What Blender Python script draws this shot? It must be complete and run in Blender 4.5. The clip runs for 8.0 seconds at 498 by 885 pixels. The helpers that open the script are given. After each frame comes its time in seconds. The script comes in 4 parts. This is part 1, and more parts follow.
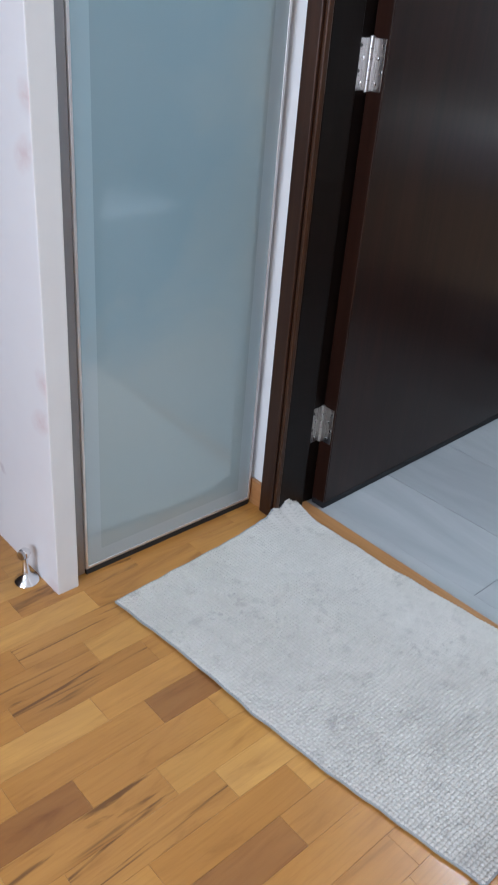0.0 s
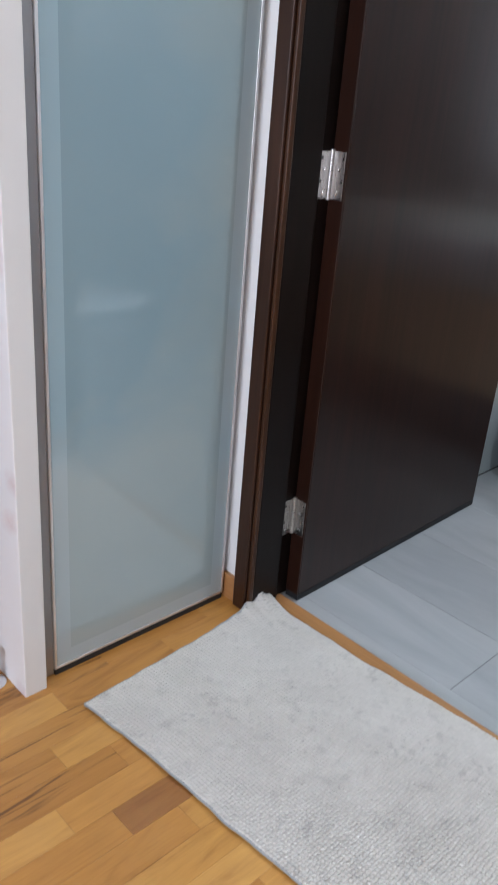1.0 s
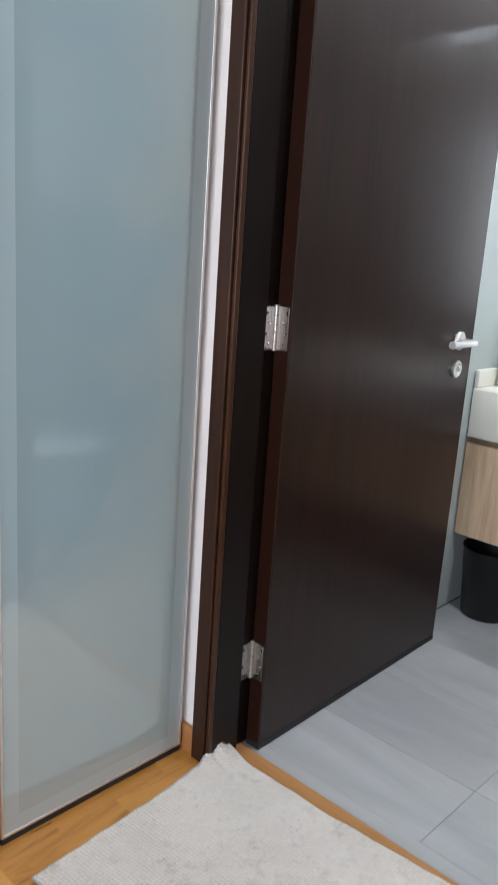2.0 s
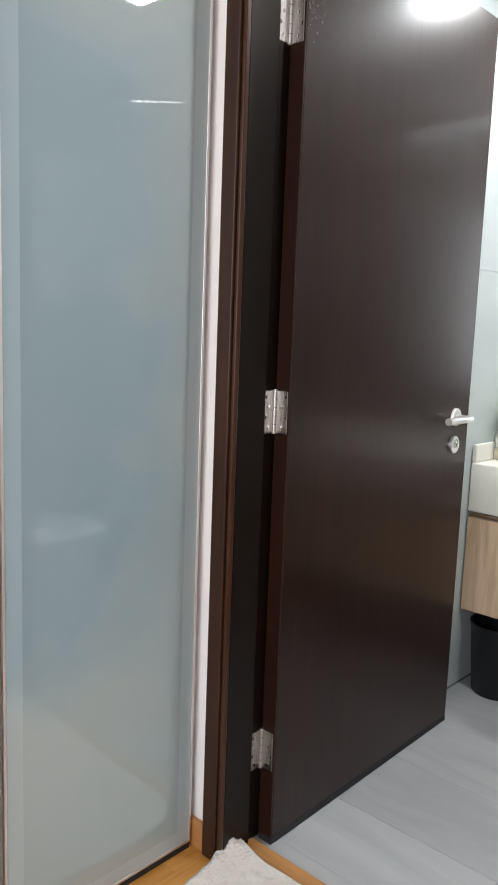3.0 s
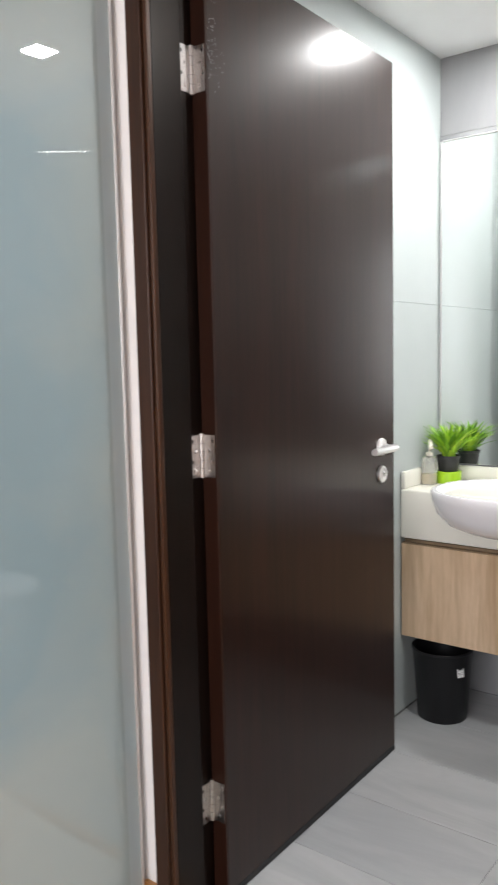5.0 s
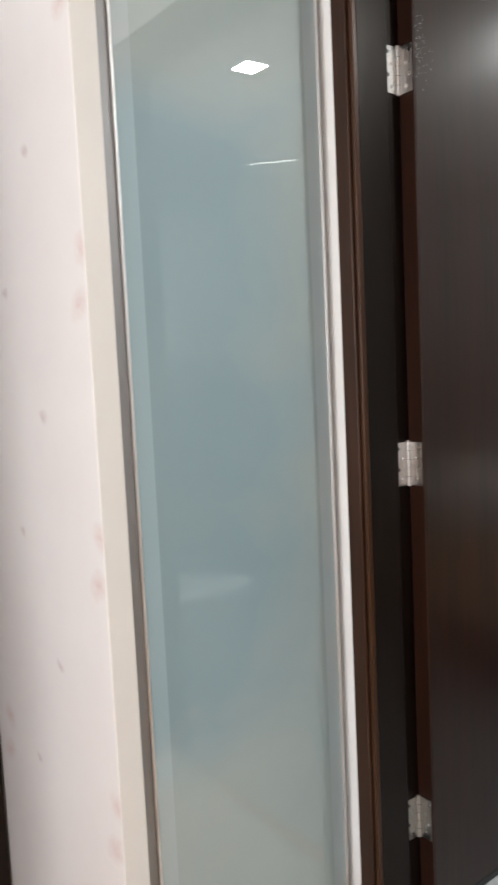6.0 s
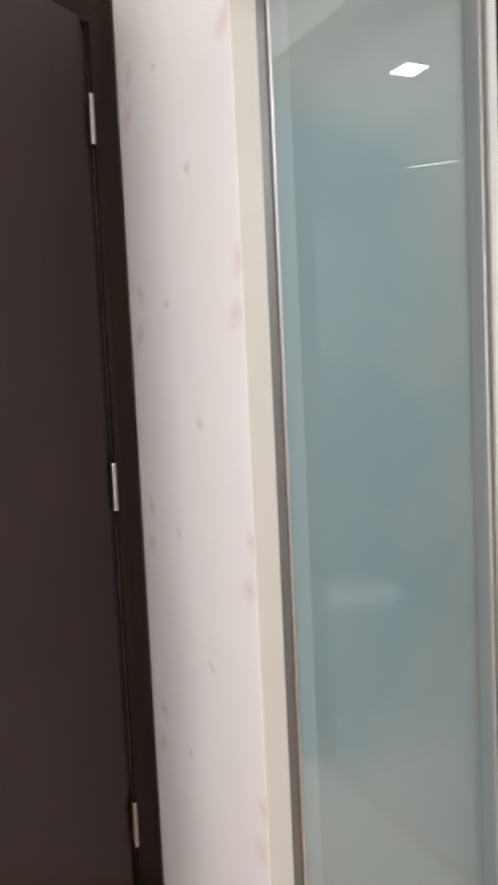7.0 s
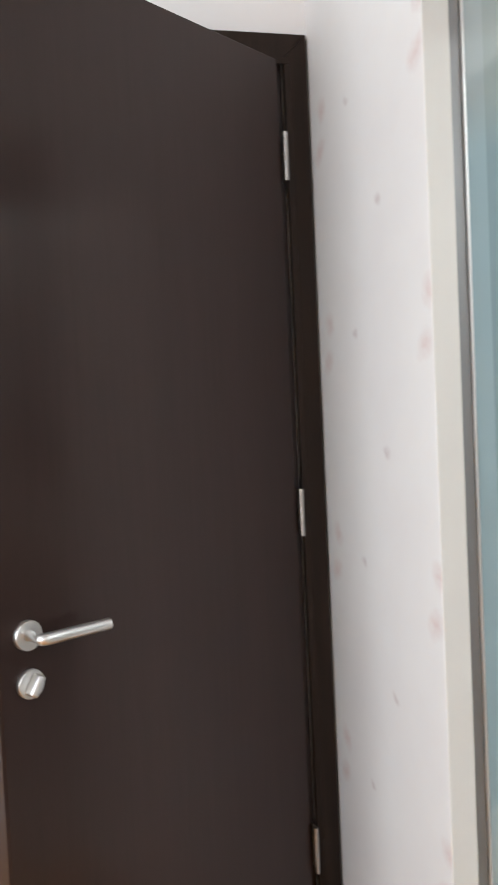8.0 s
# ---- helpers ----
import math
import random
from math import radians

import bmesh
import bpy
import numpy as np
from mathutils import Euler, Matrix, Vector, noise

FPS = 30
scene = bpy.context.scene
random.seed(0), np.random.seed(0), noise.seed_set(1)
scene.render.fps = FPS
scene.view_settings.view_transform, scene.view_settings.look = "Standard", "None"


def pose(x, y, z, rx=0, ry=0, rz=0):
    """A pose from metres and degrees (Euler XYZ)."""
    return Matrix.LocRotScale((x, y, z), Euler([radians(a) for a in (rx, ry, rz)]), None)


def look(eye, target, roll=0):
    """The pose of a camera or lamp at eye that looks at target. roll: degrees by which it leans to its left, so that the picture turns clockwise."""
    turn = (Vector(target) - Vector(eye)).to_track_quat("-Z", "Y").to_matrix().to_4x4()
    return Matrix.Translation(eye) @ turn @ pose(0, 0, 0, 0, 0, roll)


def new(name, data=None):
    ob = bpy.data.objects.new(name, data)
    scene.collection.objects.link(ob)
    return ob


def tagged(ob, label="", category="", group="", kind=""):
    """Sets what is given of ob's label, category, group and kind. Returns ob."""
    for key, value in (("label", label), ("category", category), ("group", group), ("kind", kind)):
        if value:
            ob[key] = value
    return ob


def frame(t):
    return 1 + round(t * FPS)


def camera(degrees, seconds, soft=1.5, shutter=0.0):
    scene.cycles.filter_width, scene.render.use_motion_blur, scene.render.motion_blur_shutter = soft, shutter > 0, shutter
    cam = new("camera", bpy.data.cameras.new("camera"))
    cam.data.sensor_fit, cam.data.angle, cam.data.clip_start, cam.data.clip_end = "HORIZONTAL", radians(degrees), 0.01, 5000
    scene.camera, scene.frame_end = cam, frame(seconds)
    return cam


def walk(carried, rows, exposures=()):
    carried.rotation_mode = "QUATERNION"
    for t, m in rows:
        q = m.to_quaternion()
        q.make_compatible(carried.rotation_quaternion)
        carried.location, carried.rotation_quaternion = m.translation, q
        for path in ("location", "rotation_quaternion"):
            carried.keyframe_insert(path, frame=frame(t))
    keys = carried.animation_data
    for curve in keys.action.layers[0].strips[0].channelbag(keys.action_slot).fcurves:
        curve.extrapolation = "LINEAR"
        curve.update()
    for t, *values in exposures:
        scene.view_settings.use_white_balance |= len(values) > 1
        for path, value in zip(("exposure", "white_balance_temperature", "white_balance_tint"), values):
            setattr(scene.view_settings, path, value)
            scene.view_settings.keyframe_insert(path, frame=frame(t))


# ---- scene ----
cam = camera(34.8, 8.0, soft=1.8, shutter=0.4)
PATH = [
    (0, (-1.210, -1.212, 1.146), (-0.001, 0.037, 0.157), 4.8),
    (0.5, (-1.192, -1.217, 1.176), (0.047, 0.055, 0.254), 4.6),
    (1, (-1.193, -1.221, 1.180), (0.104, 0.071, 0.374), 4.6),
    (1.5, (-1.186, -1.231, 1.201), (0.183, 0.073, 0.549), 4.3),
    (1.8, (-1.187, -1.236, 1.211), (0.222, 0.075, 0.658), 4.1),
    (2.2, (-1.195, -1.241, 1.216), (0.244, 0.079, 0.783), 3.6),
    (2.5, (-1.201, -1.242, 1.219), (0.248, 0.086, 0.853), 3.1),
    (2.8, (-1.205, -1.242, 1.223), (0.247, 0.095, 0.902), 2.6),
    (3, (-1.205, -1.241, 1.229), (0.246, 0.104, 0.930), 2.1),
    (3.5, (-1.203, -1.239, 1.237), (0.268, 0.090, 0.972), 1.3),
    (4, (-1.205, -1.240, 1.237), (0.379, -0.040, 1.010), 0.5),
    (4.2, (-1.202, -1.240, 1.239), (0.416, -0.085, 1.017), 0.3),
    (4.45, (-1.198, -1.241, 1.241), (0.442, -0.107, 1.022), -0.1),
    (4.75, (-1.194, -1.241, 1.244), (0.434, -0.071, 1.028), -0.7),
    (5.05, (-1.189, -1.241, 1.247), (0.374, 0.014, 1.036), -1.4),
    (5.3, (-1.186, -1.241, 1.249), (0.284, 0.107, 1.043), -1.8),
    (5.5, (-1.184, -1.240, 1.253), (0.194, 0.195, 1.052), -2.1),
    (6, (-1.181, -1.240, 1.263), (0.019, 0.348, 1.069), -2.7),
    (6.5, (-1.180, -1.242, 1.267), (-0.138, 0.455, 1.086), -2.7),
    (7, (-1.181, -1.243, 1.271), (-0.304, 0.548, 1.106), -2.7),
    (7.5, (-1.183, -1.248, 1.276), (-0.531, 0.637, 1.132), -2.8),
    (8, (-1.182, -1.255, 1.286), (-0.745, 0.694, 1.196), -2.7),
]
EXPOSURES = [(0.0, -0.14, 5400, 10), (1.0, -0.11, 5700, 12), (1.5, -0.07, 5900, 13), (3.0, 0.07, 6400, 14), (4.2, 0.09, 6800, 16),
             (5.5, 0.19, 6500, 13), (6.0, 0.12, 6500, 10), (6.5, 0.02, 6550, 10), (7.2, -0.02, 6450, 9), (8.0, 0.03, 6150, 6)]
walk(cam, [(t, look(eye, target, roll)) for t, eye, target, roll in PATH], EXPOSURES)

# ---- world and lights ----
world = bpy.data.worlds.new("world")
scene.world = world
world.use_nodes = True
wn = world.node_tree.nodes
sky = wn.new("ShaderNodeTexSky")
sky.sky_type = 'NISHITA'
sky.sun_disc = False
sky.sun_elevation = radians(40)
sky.sun_rotation = radians(200)
wn["Background"].inputs["Strength"].default_value = 0.1
world.node_tree.links.new(sky.outputs[0], wn["Background"].inputs["Color"])


def area_lamp(name, m, sx, sy, power, color):
    data = bpy.data.lights.new(name, 'AREA')
    data.shape, data.size, data.size_y = 'RECTANGLE', sx, sy
    data.energy, data.color = power, color
    ob = new(name, data)
    ob.matrix_world = m
    return ob


# light of an added, unseen bedroom window, LED panels of the bathroom ceiling
area_lamp("added_window_light", look((-3.38, -1.45, 1.55), (-1.0, -1.45, 1.45)), 2.3, 1.6, 84.0, (0.96, 0.98, 1.0))
area_lamp("led_panel_light", look((0.59, -1.0, 2.283), (0.59, -1.0, 0.0)), 0.088, 0.088, 14.0, (0.96, 1.0, 0.98))
area_lamp("vanity_downlight_light", look((1.24, -0.38, 2.283), (1.24, -0.38, 0.0)), 0.088, 0.088, 8.5, (0.96, 1.0, 0.98))

# ---- materials ----


def material(name, base=(0.8, 0.8, 0.8), rough=0.5, metal=0.0, **more):
    m = bpy.data.materials.new(name)
    m.use_nodes = True
    b = m.node_tree.nodes["Principled BSDF"]
    b.inputs["Base Color"].default_value = (*base, 1)
    b.inputs["Roughness"].default_value = rough
    b.inputs["Metallic"].default_value = metal
    for key, value in more.items():
        b.inputs[key.replace("_", " ")].default_value = value
    return m


class Graph:
    """Short hand for node building."""

    def __init__(self, m):
        self.tree, self.b = m.node_tree, m.node_tree.nodes["Principled BSDF"]

    def add(self, kind, **inputs):
        n = self.tree.nodes.new(kind)
        for key, value in inputs.items():
            self.put(n, key.replace("_", " "), value)
        return n

    def put(self, n, key, value):
        if isinstance(value, bpy.types.NodeSocket):
            self.tree.links.new(value, n.inputs[key])
        else:
            n.inputs[key].default_value = value

    def coords(self, scale=(1, 1, 1), loose=0.0):
        tc = self.add("ShaderNodeTexCoord").outputs["Object"]
        if loose:
            info = self.add("ShaderNodeObjectInfo")
            mul = self.add("ShaderNodeVectorMath")
            mul.operation = 'SCALE'
            comb = self.add("ShaderNodeCombineXYZ")
            for axis, k in zip("XYZ", (1.0, 3.7, 7.3)):
                self.put(comb, axis, self.math('MULTIPLY', info.outputs["Random"], k))
            self.put(mul, 0, comb.outputs[0])
            mul.inputs["Scale"].default_value = loose
            plus = self.add("ShaderNodeVectorMath")
            self.put(plus, 0, tc)
            self.put(plus, 1, mul.outputs[0])
            tc = plus.outputs[0]
        mp = self.add("ShaderNodeMapping", Scale=scale)
        self.put(mp, "Vector", tc)
        return mp.outputs[0]

    def math(self, op, a, b=0.0, c=0.0):
        n = self.tree.nodes.new("ShaderNodeMath")
        n.operation = op
        for i, v in enumerate((a, b, c)):
            self.put(n, i, v)
        return n.outputs[0]

    def noise(self, vec, scale, detail=4.0, rough=0.6, distort=0.0):
        n = self.add("ShaderNodeTexNoise", Scale=scale, Detail=detail, Roughness=rough, Distortion=distort)
        self.put(n, "Vector", vec)
        return n.outputs["Fac"]

    def ramp(self, fac, *stops):
        n = self.add("ShaderNodeValToRGB")
        e = n.color_ramp.elements
        while len(e) < len(stops):
            e.new(0.5)
        for s, (pos, col) in zip(e, stops):
            s.position, s.color = pos, (*col, 1) if len(col) == 3 else col
        self.put(n, "Fac", fac)
        return n.outputs["Color"]

    def mix(self, fac, a, b, mode='MIX'):
        n = self.tree.nodes.new("ShaderNodeMix")
        n.data_type, n.blend_type = 'RGBA', mode
        self.put(n, 0, fac)
        for i, v in ((6, a), (7, b)):
            self.put(n, i, (*v, 1) if isinstance(v, tuple) and len(v) == 3 else v)
        return n.outputs[2]

    def bump(self, height, strength=0.2, distance=0.001):
        n = self.add("ShaderNodeBump", Strength=strength, Distance=distance)
        self.put(n, "Height", height)
        self.put(self.b, "Normal", n.outputs[0])

    def color(self, c):
        self.put(self.b, "Base Color", c)

    def rough(self, r):
        self.put(self.b, "Roughness", r)


def paint_material(name, base, rough=0.55, spread=0.04, relief=0.12):
    m = material(name, base, rough)
    g = Graph(m)
    v = g.coords()
    big, fine = g.noise(v, 2.3, 5), g.noise(v, 240, 3)
    low = tuple(max(0, c * (1 - spread)) for c in base)
    high = tuple(min(1, c * (1 + spread)) for c in base)
    g.color(g.ramp(big, (0.3, low), (0.7, high)))
    g.bump(fine, relief, 0.0006)
    return m


def veneer_material(name, dark, light, rough, axis, gloss=0.5, tint=1.0, loose=0.0, grain=1.0):
    """Wood with its grain along one axis."""
    m = material(name, dark, rough, Specular_IOR_Level=gloss, Specular_Tint=(1.0, tint, tint * 0.93, 1.0))
    g = Graph(m)
    sc = [26.0 * grain] * 3
    sc["xyz".index(axis)] = 1.3
    v = g.coords(tuple(sc), loose)
    wide = g.noise(v, 1.0, 6, 0.65, 1.2)
    sc2 = [160.0 * grain] * 3
    sc2["xyz".index(axis)] = 4.0
    v2 = g.coords(tuple(sc2), loose)
    thin = g.noise(v2, 1.0, 4, 0.7)
    both = g.math('ADD', g.math('MULTIPLY', wide, 0.62), g.math('MULTIPLY', thin, 0.38))
    g.color(g.ramp(both, (0.33, dark), (0.66, light)))
    smear = g.noise(g.coords((3, 3, 3)), 1.0, 2)
    g.rough(g.math('ADD', g.math('MULTIPLY', smear, 0.08), rough - 0.04))
    g.bump(thin, 0.05, 0.0004)
    return m


def parquet_material(name, shades, streaky):
    m = material(name, (0.4, 0.2, 0.07), 0.32, Coat_Weight=0.25, Coat_Roughness=0.18)
    g = Graph(m)
    info = g.add("ShaderNodeObjectInfo")
    v = g.coords((2.6, 15.0, 15.0), 9.0)
    wide = g.noise(v, 1.0, 6, 0.6, 2.2)
    thin = g.noise(g.coords((7.0, 210.0, 210.0), 9.0), 1.0, 3, 0.7)
    tone = g.ramp(info.outputs["Random"], (0.0, shades[0]), (1.0, shades[1]))
    grain = g.ramp(wide, (0.26, (0.66, 0.58, 0.50)), (0.44, (0.93, 0.9, 0.87)), (0.74, (1.1, 1.1, 1.08)))
    c = g.mix(1.0, tone, grain, 'MULTIPLY')
    pores = g.ramp(thin, (0.36, (0.74, 0.68, 0.62)), (0.5, (1, 1, 1)))
    c = g.mix(0.28, c, pores, 'MULTIPLY')
    # dark mineral streaks in some strips
    streak = g.noise(g.coords((2.0, 26.0, 1.0), 23.0), 1.0, 4, 0.5, 2.6)
    fac = g.ramp(streak, (0.68 - streaky, (0, 0, 0)), (0.78 - streaky, (1, 1, 1)))
    c = g.mix(g.math('MULTIPLY', fac, 0.8), c, (0.105, 0.040, 0.012))
    g.color(c)
    wear = g.noise(g.coords((5, 5, 5), 3.0), 1.0, 5)
    g.rough(g.math('ADD', g.math('MULTIPLY', wear, 0.22), 0.22))
    g.bump(g.math('ADD', wide, g.math('MULTIPLY', thin, 0.4)), 0.1, 0.0005)
    return m


def wallpaper_material(name, axis):
    """Off-white embossed paper with faint pink sprigs in a half-drop repeat."""
    m = material(name, (0.8, 0.74, 0.73), 0.62)
    g = Graph(m)
    tc = g.add("ShaderNodeTexCoord").outputs["Object"]
    warp = g.add("ShaderNodeTexNoise", Scale=34.0, Detail=2.0)
    g.put(warp, "Vector", tc)
    sep = g.add("ShaderNodeSeparateXYZ")
    g.put(sep, 0, tc)
    u, z = sep.outputs["XY".index(axis)], sep.outputs["Z"]
    wob = g.math('MULTIPLY', g.math('SUBTRACT', warp.outputs["Fac"], 0.5), 0.022)
    u, z = g.math('ADD', u, wob), g.math('SUBTRACT', z, wob)

    def sprig(u0, z0, ru, rz, lean):
        du = g.math('SUBTRACT', g.math('MODULO', g.math('ADD', u, 20.8 + 0.26 - u0), 0.52), 0.26)
        dz = g.math('SUBTRACT', g.math('MODULO', g.math('ADD', z, 4.88 + 0.244 - z0), 0.488), 0.244)
        du = g.math('SUBTRACT', du, g.math('MULTIPLY', dz, lean))
        a, b = g.math('DIVIDE', du, ru), g.math('DIVIDE', dz, rz)
        d = g.math('SQRT', g.math('ADD', g.math('MULTIPLY', a, a), g.math('MULTIPLY', b, b)))
        return g.math('MAXIMUM', g.math('SUBTRACT', 1.0, d), 0.0)

    blooms = g.math('ADD', sprig(-0.014, 0.491, 0.034, 0.034, 0.2), sprig(0.006, 0.404, 0.040, 0.034, -0.4))
    buds = g.math('ADD', sprig(0.197, 0.208, 0.020, 0.015, 0.5), sprig(0.345, 0.453, 0.018, 0.013, 0.4))
    tex = g.noise(tc, 62.0, 3, 0.6)
    paper = g.ramp(g.noise(tc, 3.0, 4), (0.3, (0.785, 0.75, 0.745)), (0.7, (0.825, 0.80, 0.79)))
    c = g.mix(g.math('MINIMUM', g.math('MULTIPLY', g.math('MULTIPLY', blooms, tex), 0.85), 0.5), paper, (0.60, 0.38, 0.36))
    c = g.mix(g.math('MINIMUM', g.math('MULTIPLY', g.math('MULTIPLY', buds, tex), 0.9), 0.38), c, (0.42, 0.29, 0.29))
    g.color(c)
    sc = [420.0, 420.0, 60.0]
    v = g.add("ShaderNodeMapping", Scale=tuple(sc))
    g.put(v, "Vector", tc)
    g.bump(g.noise(v.outputs[0], 1.0, 2), 0.16, 0.0006)
    return m


def tile_material(name, low, high, rough=0.35, stretch=(1.2, 9.0, 9.0), bump=0.05):
    """Stoneware with soft veins along its length, different on every tile."""
    m = material(name, low, rough)
    g = Graph(m)
    v = g.coords(stretch, 11.0)
    a = g.noise(v, 1.0, 6, 0.6, 0.8)
    b = g.noise(g.coords((60, 60, 60), 5.0), 1.0, 3)
    c = g.ramp(a, (0.3, low), (0.7, high))
    info = g.add("ShaderNodeObjectInfo")
    c = g.mix(1.0, c, g.ramp(info.outputs["Random"], (0, (0.96, 0.96, 0.96)), (1, (1.03, 1.03, 1.03))), 'MULTIPLY')
    g.color(c)
    g.rough(g.math('ADD', g.math('MULTIPLY', b, 0.14), rough - 0.07))
    g.bump(g.math('ADD', a, b), bump, 0.0006)
    return m


def metal_material(name, base, rough, axis="x"):
    m = material(name, base, rough, 1.0)
    g = Graph(m)
    sc = [900.0, 900.0, 900.0]
    sc["xyz".index(axis)] = 14.0
    n = g.noise(g.coords(tuple(sc)), 1.0, 2)
    g.rough(g.math('ADD', g.math('MULTIPLY', n, 0.2), rough - 0.1))
    g.bump(n, 0.06, 0.0002)
    return m


PARQUET = (parquet_material("pale_teak_strip", ((0.56, 0.285, 0.066), (0.63, 0.342, 0.092)), -0.12),
           parquet_material("honey_teak_strip", ((0.45, 0.206, 0.042), (0.54, 0.264, 0.060)), -0.05),
           parquet_material("brown_teak_strip", ((0.31, 0.132, 0.033), (0.37, 0.167, 0.043)), -0.01),
           parquet_material("streaked_teak_strip", ((0.43, 0.197, 0.042), (0.51, 0.248, 0.057)), 0.11))
TEAK_TRIM = veneer_material("teak_trim", (0.33, 0.14, 0.045), (0.50, 0.25, 0.09), 0.38, "y", 0.5)
WENGE = veneer_material("wenge_veneer", (0.0090, 0.0028, 0.0015), (0.0215, 0.0066, 0.0034), 0.46, "z", 0.12, 0.9)
# same wenge, base lightened for the stronger light falling on door_2
WENGE_LIT = veneer_material("lit_wenge_veneer", (0.0185, 0.0083, 0.0069), (0.0255, 0.0116, 0.0096), 0.45, "z", 0.25, 0.86)
for veneer in (WENGE, WENGE_LIT):
    for key, value in (("Coat Weight", 0.75), ("Coat Roughness", 0.21), ("Coat IOR", 1.36)):
        veneer.node_tree.nodes["Principled BSDF"].inputs[key].default_value = value
DARK_CASING = veneer_material("dark_casing_veneer", (0.0100, 0.0062, 0.0045), (0.0220, 0.0140, 0.0100), 0.3, "z", 0.24, 0.85)
WENGE_FRAME = veneer_material("wenge_frame", (0.017, 0.0069, 0.0037), (0.046, 0.019, 0.0098), 0.3, "z", 0.4, 0.85)
WENGE_LIP = veneer_material("red_brown_lipping", (0.0115, 0.0044, 0.0027), (0.026, 0.0092, 0.0054), 0.36, "z", 0.3, 0.85)
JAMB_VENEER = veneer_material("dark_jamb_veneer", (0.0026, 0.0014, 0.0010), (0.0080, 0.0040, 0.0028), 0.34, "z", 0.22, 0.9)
CASING_BEAD = veneer_material("lighter_casing_bead", (0.028, 0.0108, 0.0045), (0.058, 0.023, 0.0095), 0.3, "z", 0.4, 0.85)
WALLPAPER_Y = wallpaper_material("sprig_wallpaper", "Y")
WALLPAPER_X = wallpaper_material("sprig_wallpaper_door_wall", "X")
WHITE_PAINT = paint_material("white_wall_paint", (0.87, 0.86, 0.845))
PILLAR_PAINT = paint_material("ivory_edge_paint", (0.70, 0.68, 0.65), 0.45)
CEILING_PAINT = paint_material("white_ceiling_paint", (0.82, 0.82, 0.82), 0.7)
ROOM_PAINT = paint_material("pale_room_paint", (0.72, 0.70, 0.68), 0.6)
# darker grey stands in for the missing light behind door_2
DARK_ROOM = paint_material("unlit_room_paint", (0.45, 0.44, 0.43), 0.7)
FLOOR_TILE = tile_material("grey_stoneware", (0.32, 0.332, 0.338), (0.44, 0.452, 0.452), 0.33, (6.0, 1.4, 6.0))
WALL_TILE = tile_material("pale_green_white_tile", (0.47, 0.515, 0.507), (0.51, 0.555, 0.547), 0.48, (1.0, 1.0, 1.0), 0.02)
GREY_TILE = tile_material("grey_wall_tile", (0.23, 0.235, 0.24), (0.30, 0.30, 0.305), 0.35, (5.0, 1.4, 5.0))
DARK_TILE = tile_material("charcoal_wall_tile", (0.055, 0.064, 0.076), (0.085, 0.096, 0.11), 0.35, (5.0, 1.4, 5.0))
GROUT = paint_material("grey_grout", (0.12, 0.12, 0.12), 0.85)
WALL_GROUT = paint_material("pale_grout", (0.50, 0.54, 0.53), 0.8)
ALUMINIUM = metal_material("anodised_aluminium", (0.80, 0.79, 0.78), 0.46, "z")
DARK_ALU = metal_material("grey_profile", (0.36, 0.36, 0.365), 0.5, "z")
STEEL = metal_material("satin_stainless", (0.50, 0.48, 0.465), 0.29, "z")
STEEL_BRIGHT = metal_material("brushed_handle_steel", (0.74, 0.73, 0.72), 0.38, "x")
CHROME = material("polished_chrome", (0.78, 0.78, 0.78), 0.09, 1.0)
SCREW_DARK = material("screw_recess", (0.12, 0.115, 0.11), 0.45, 1.0)
BLACK_GAP = material("black_gap_fill", (0.012, 0.012, 0.013), 0.7)


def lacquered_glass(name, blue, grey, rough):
    """Polished glass over a blue-white frosted film; soft greyer clouds low down, high up and at one side paint in
    reflections.
    """
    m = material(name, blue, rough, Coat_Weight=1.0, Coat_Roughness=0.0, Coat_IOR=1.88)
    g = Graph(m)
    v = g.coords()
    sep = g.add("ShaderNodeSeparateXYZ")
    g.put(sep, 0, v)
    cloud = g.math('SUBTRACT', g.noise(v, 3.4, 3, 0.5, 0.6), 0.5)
    # grey low, beside and high imitates reflected floor, pale tile and ceiling
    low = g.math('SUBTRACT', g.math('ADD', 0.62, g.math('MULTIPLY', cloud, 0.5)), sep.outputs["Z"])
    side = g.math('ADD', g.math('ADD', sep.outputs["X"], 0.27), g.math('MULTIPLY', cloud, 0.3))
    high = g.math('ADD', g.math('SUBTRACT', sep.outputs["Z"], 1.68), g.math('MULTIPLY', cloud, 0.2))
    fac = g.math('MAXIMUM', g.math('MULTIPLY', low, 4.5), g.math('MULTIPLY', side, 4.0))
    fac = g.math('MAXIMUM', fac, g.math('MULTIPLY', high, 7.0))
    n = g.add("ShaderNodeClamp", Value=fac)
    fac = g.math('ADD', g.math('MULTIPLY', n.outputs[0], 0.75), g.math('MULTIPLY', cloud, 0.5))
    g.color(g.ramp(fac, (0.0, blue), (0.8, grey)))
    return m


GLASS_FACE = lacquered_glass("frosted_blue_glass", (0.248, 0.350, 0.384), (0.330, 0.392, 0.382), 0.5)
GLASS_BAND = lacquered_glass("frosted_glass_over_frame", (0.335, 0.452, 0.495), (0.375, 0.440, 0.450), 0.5)


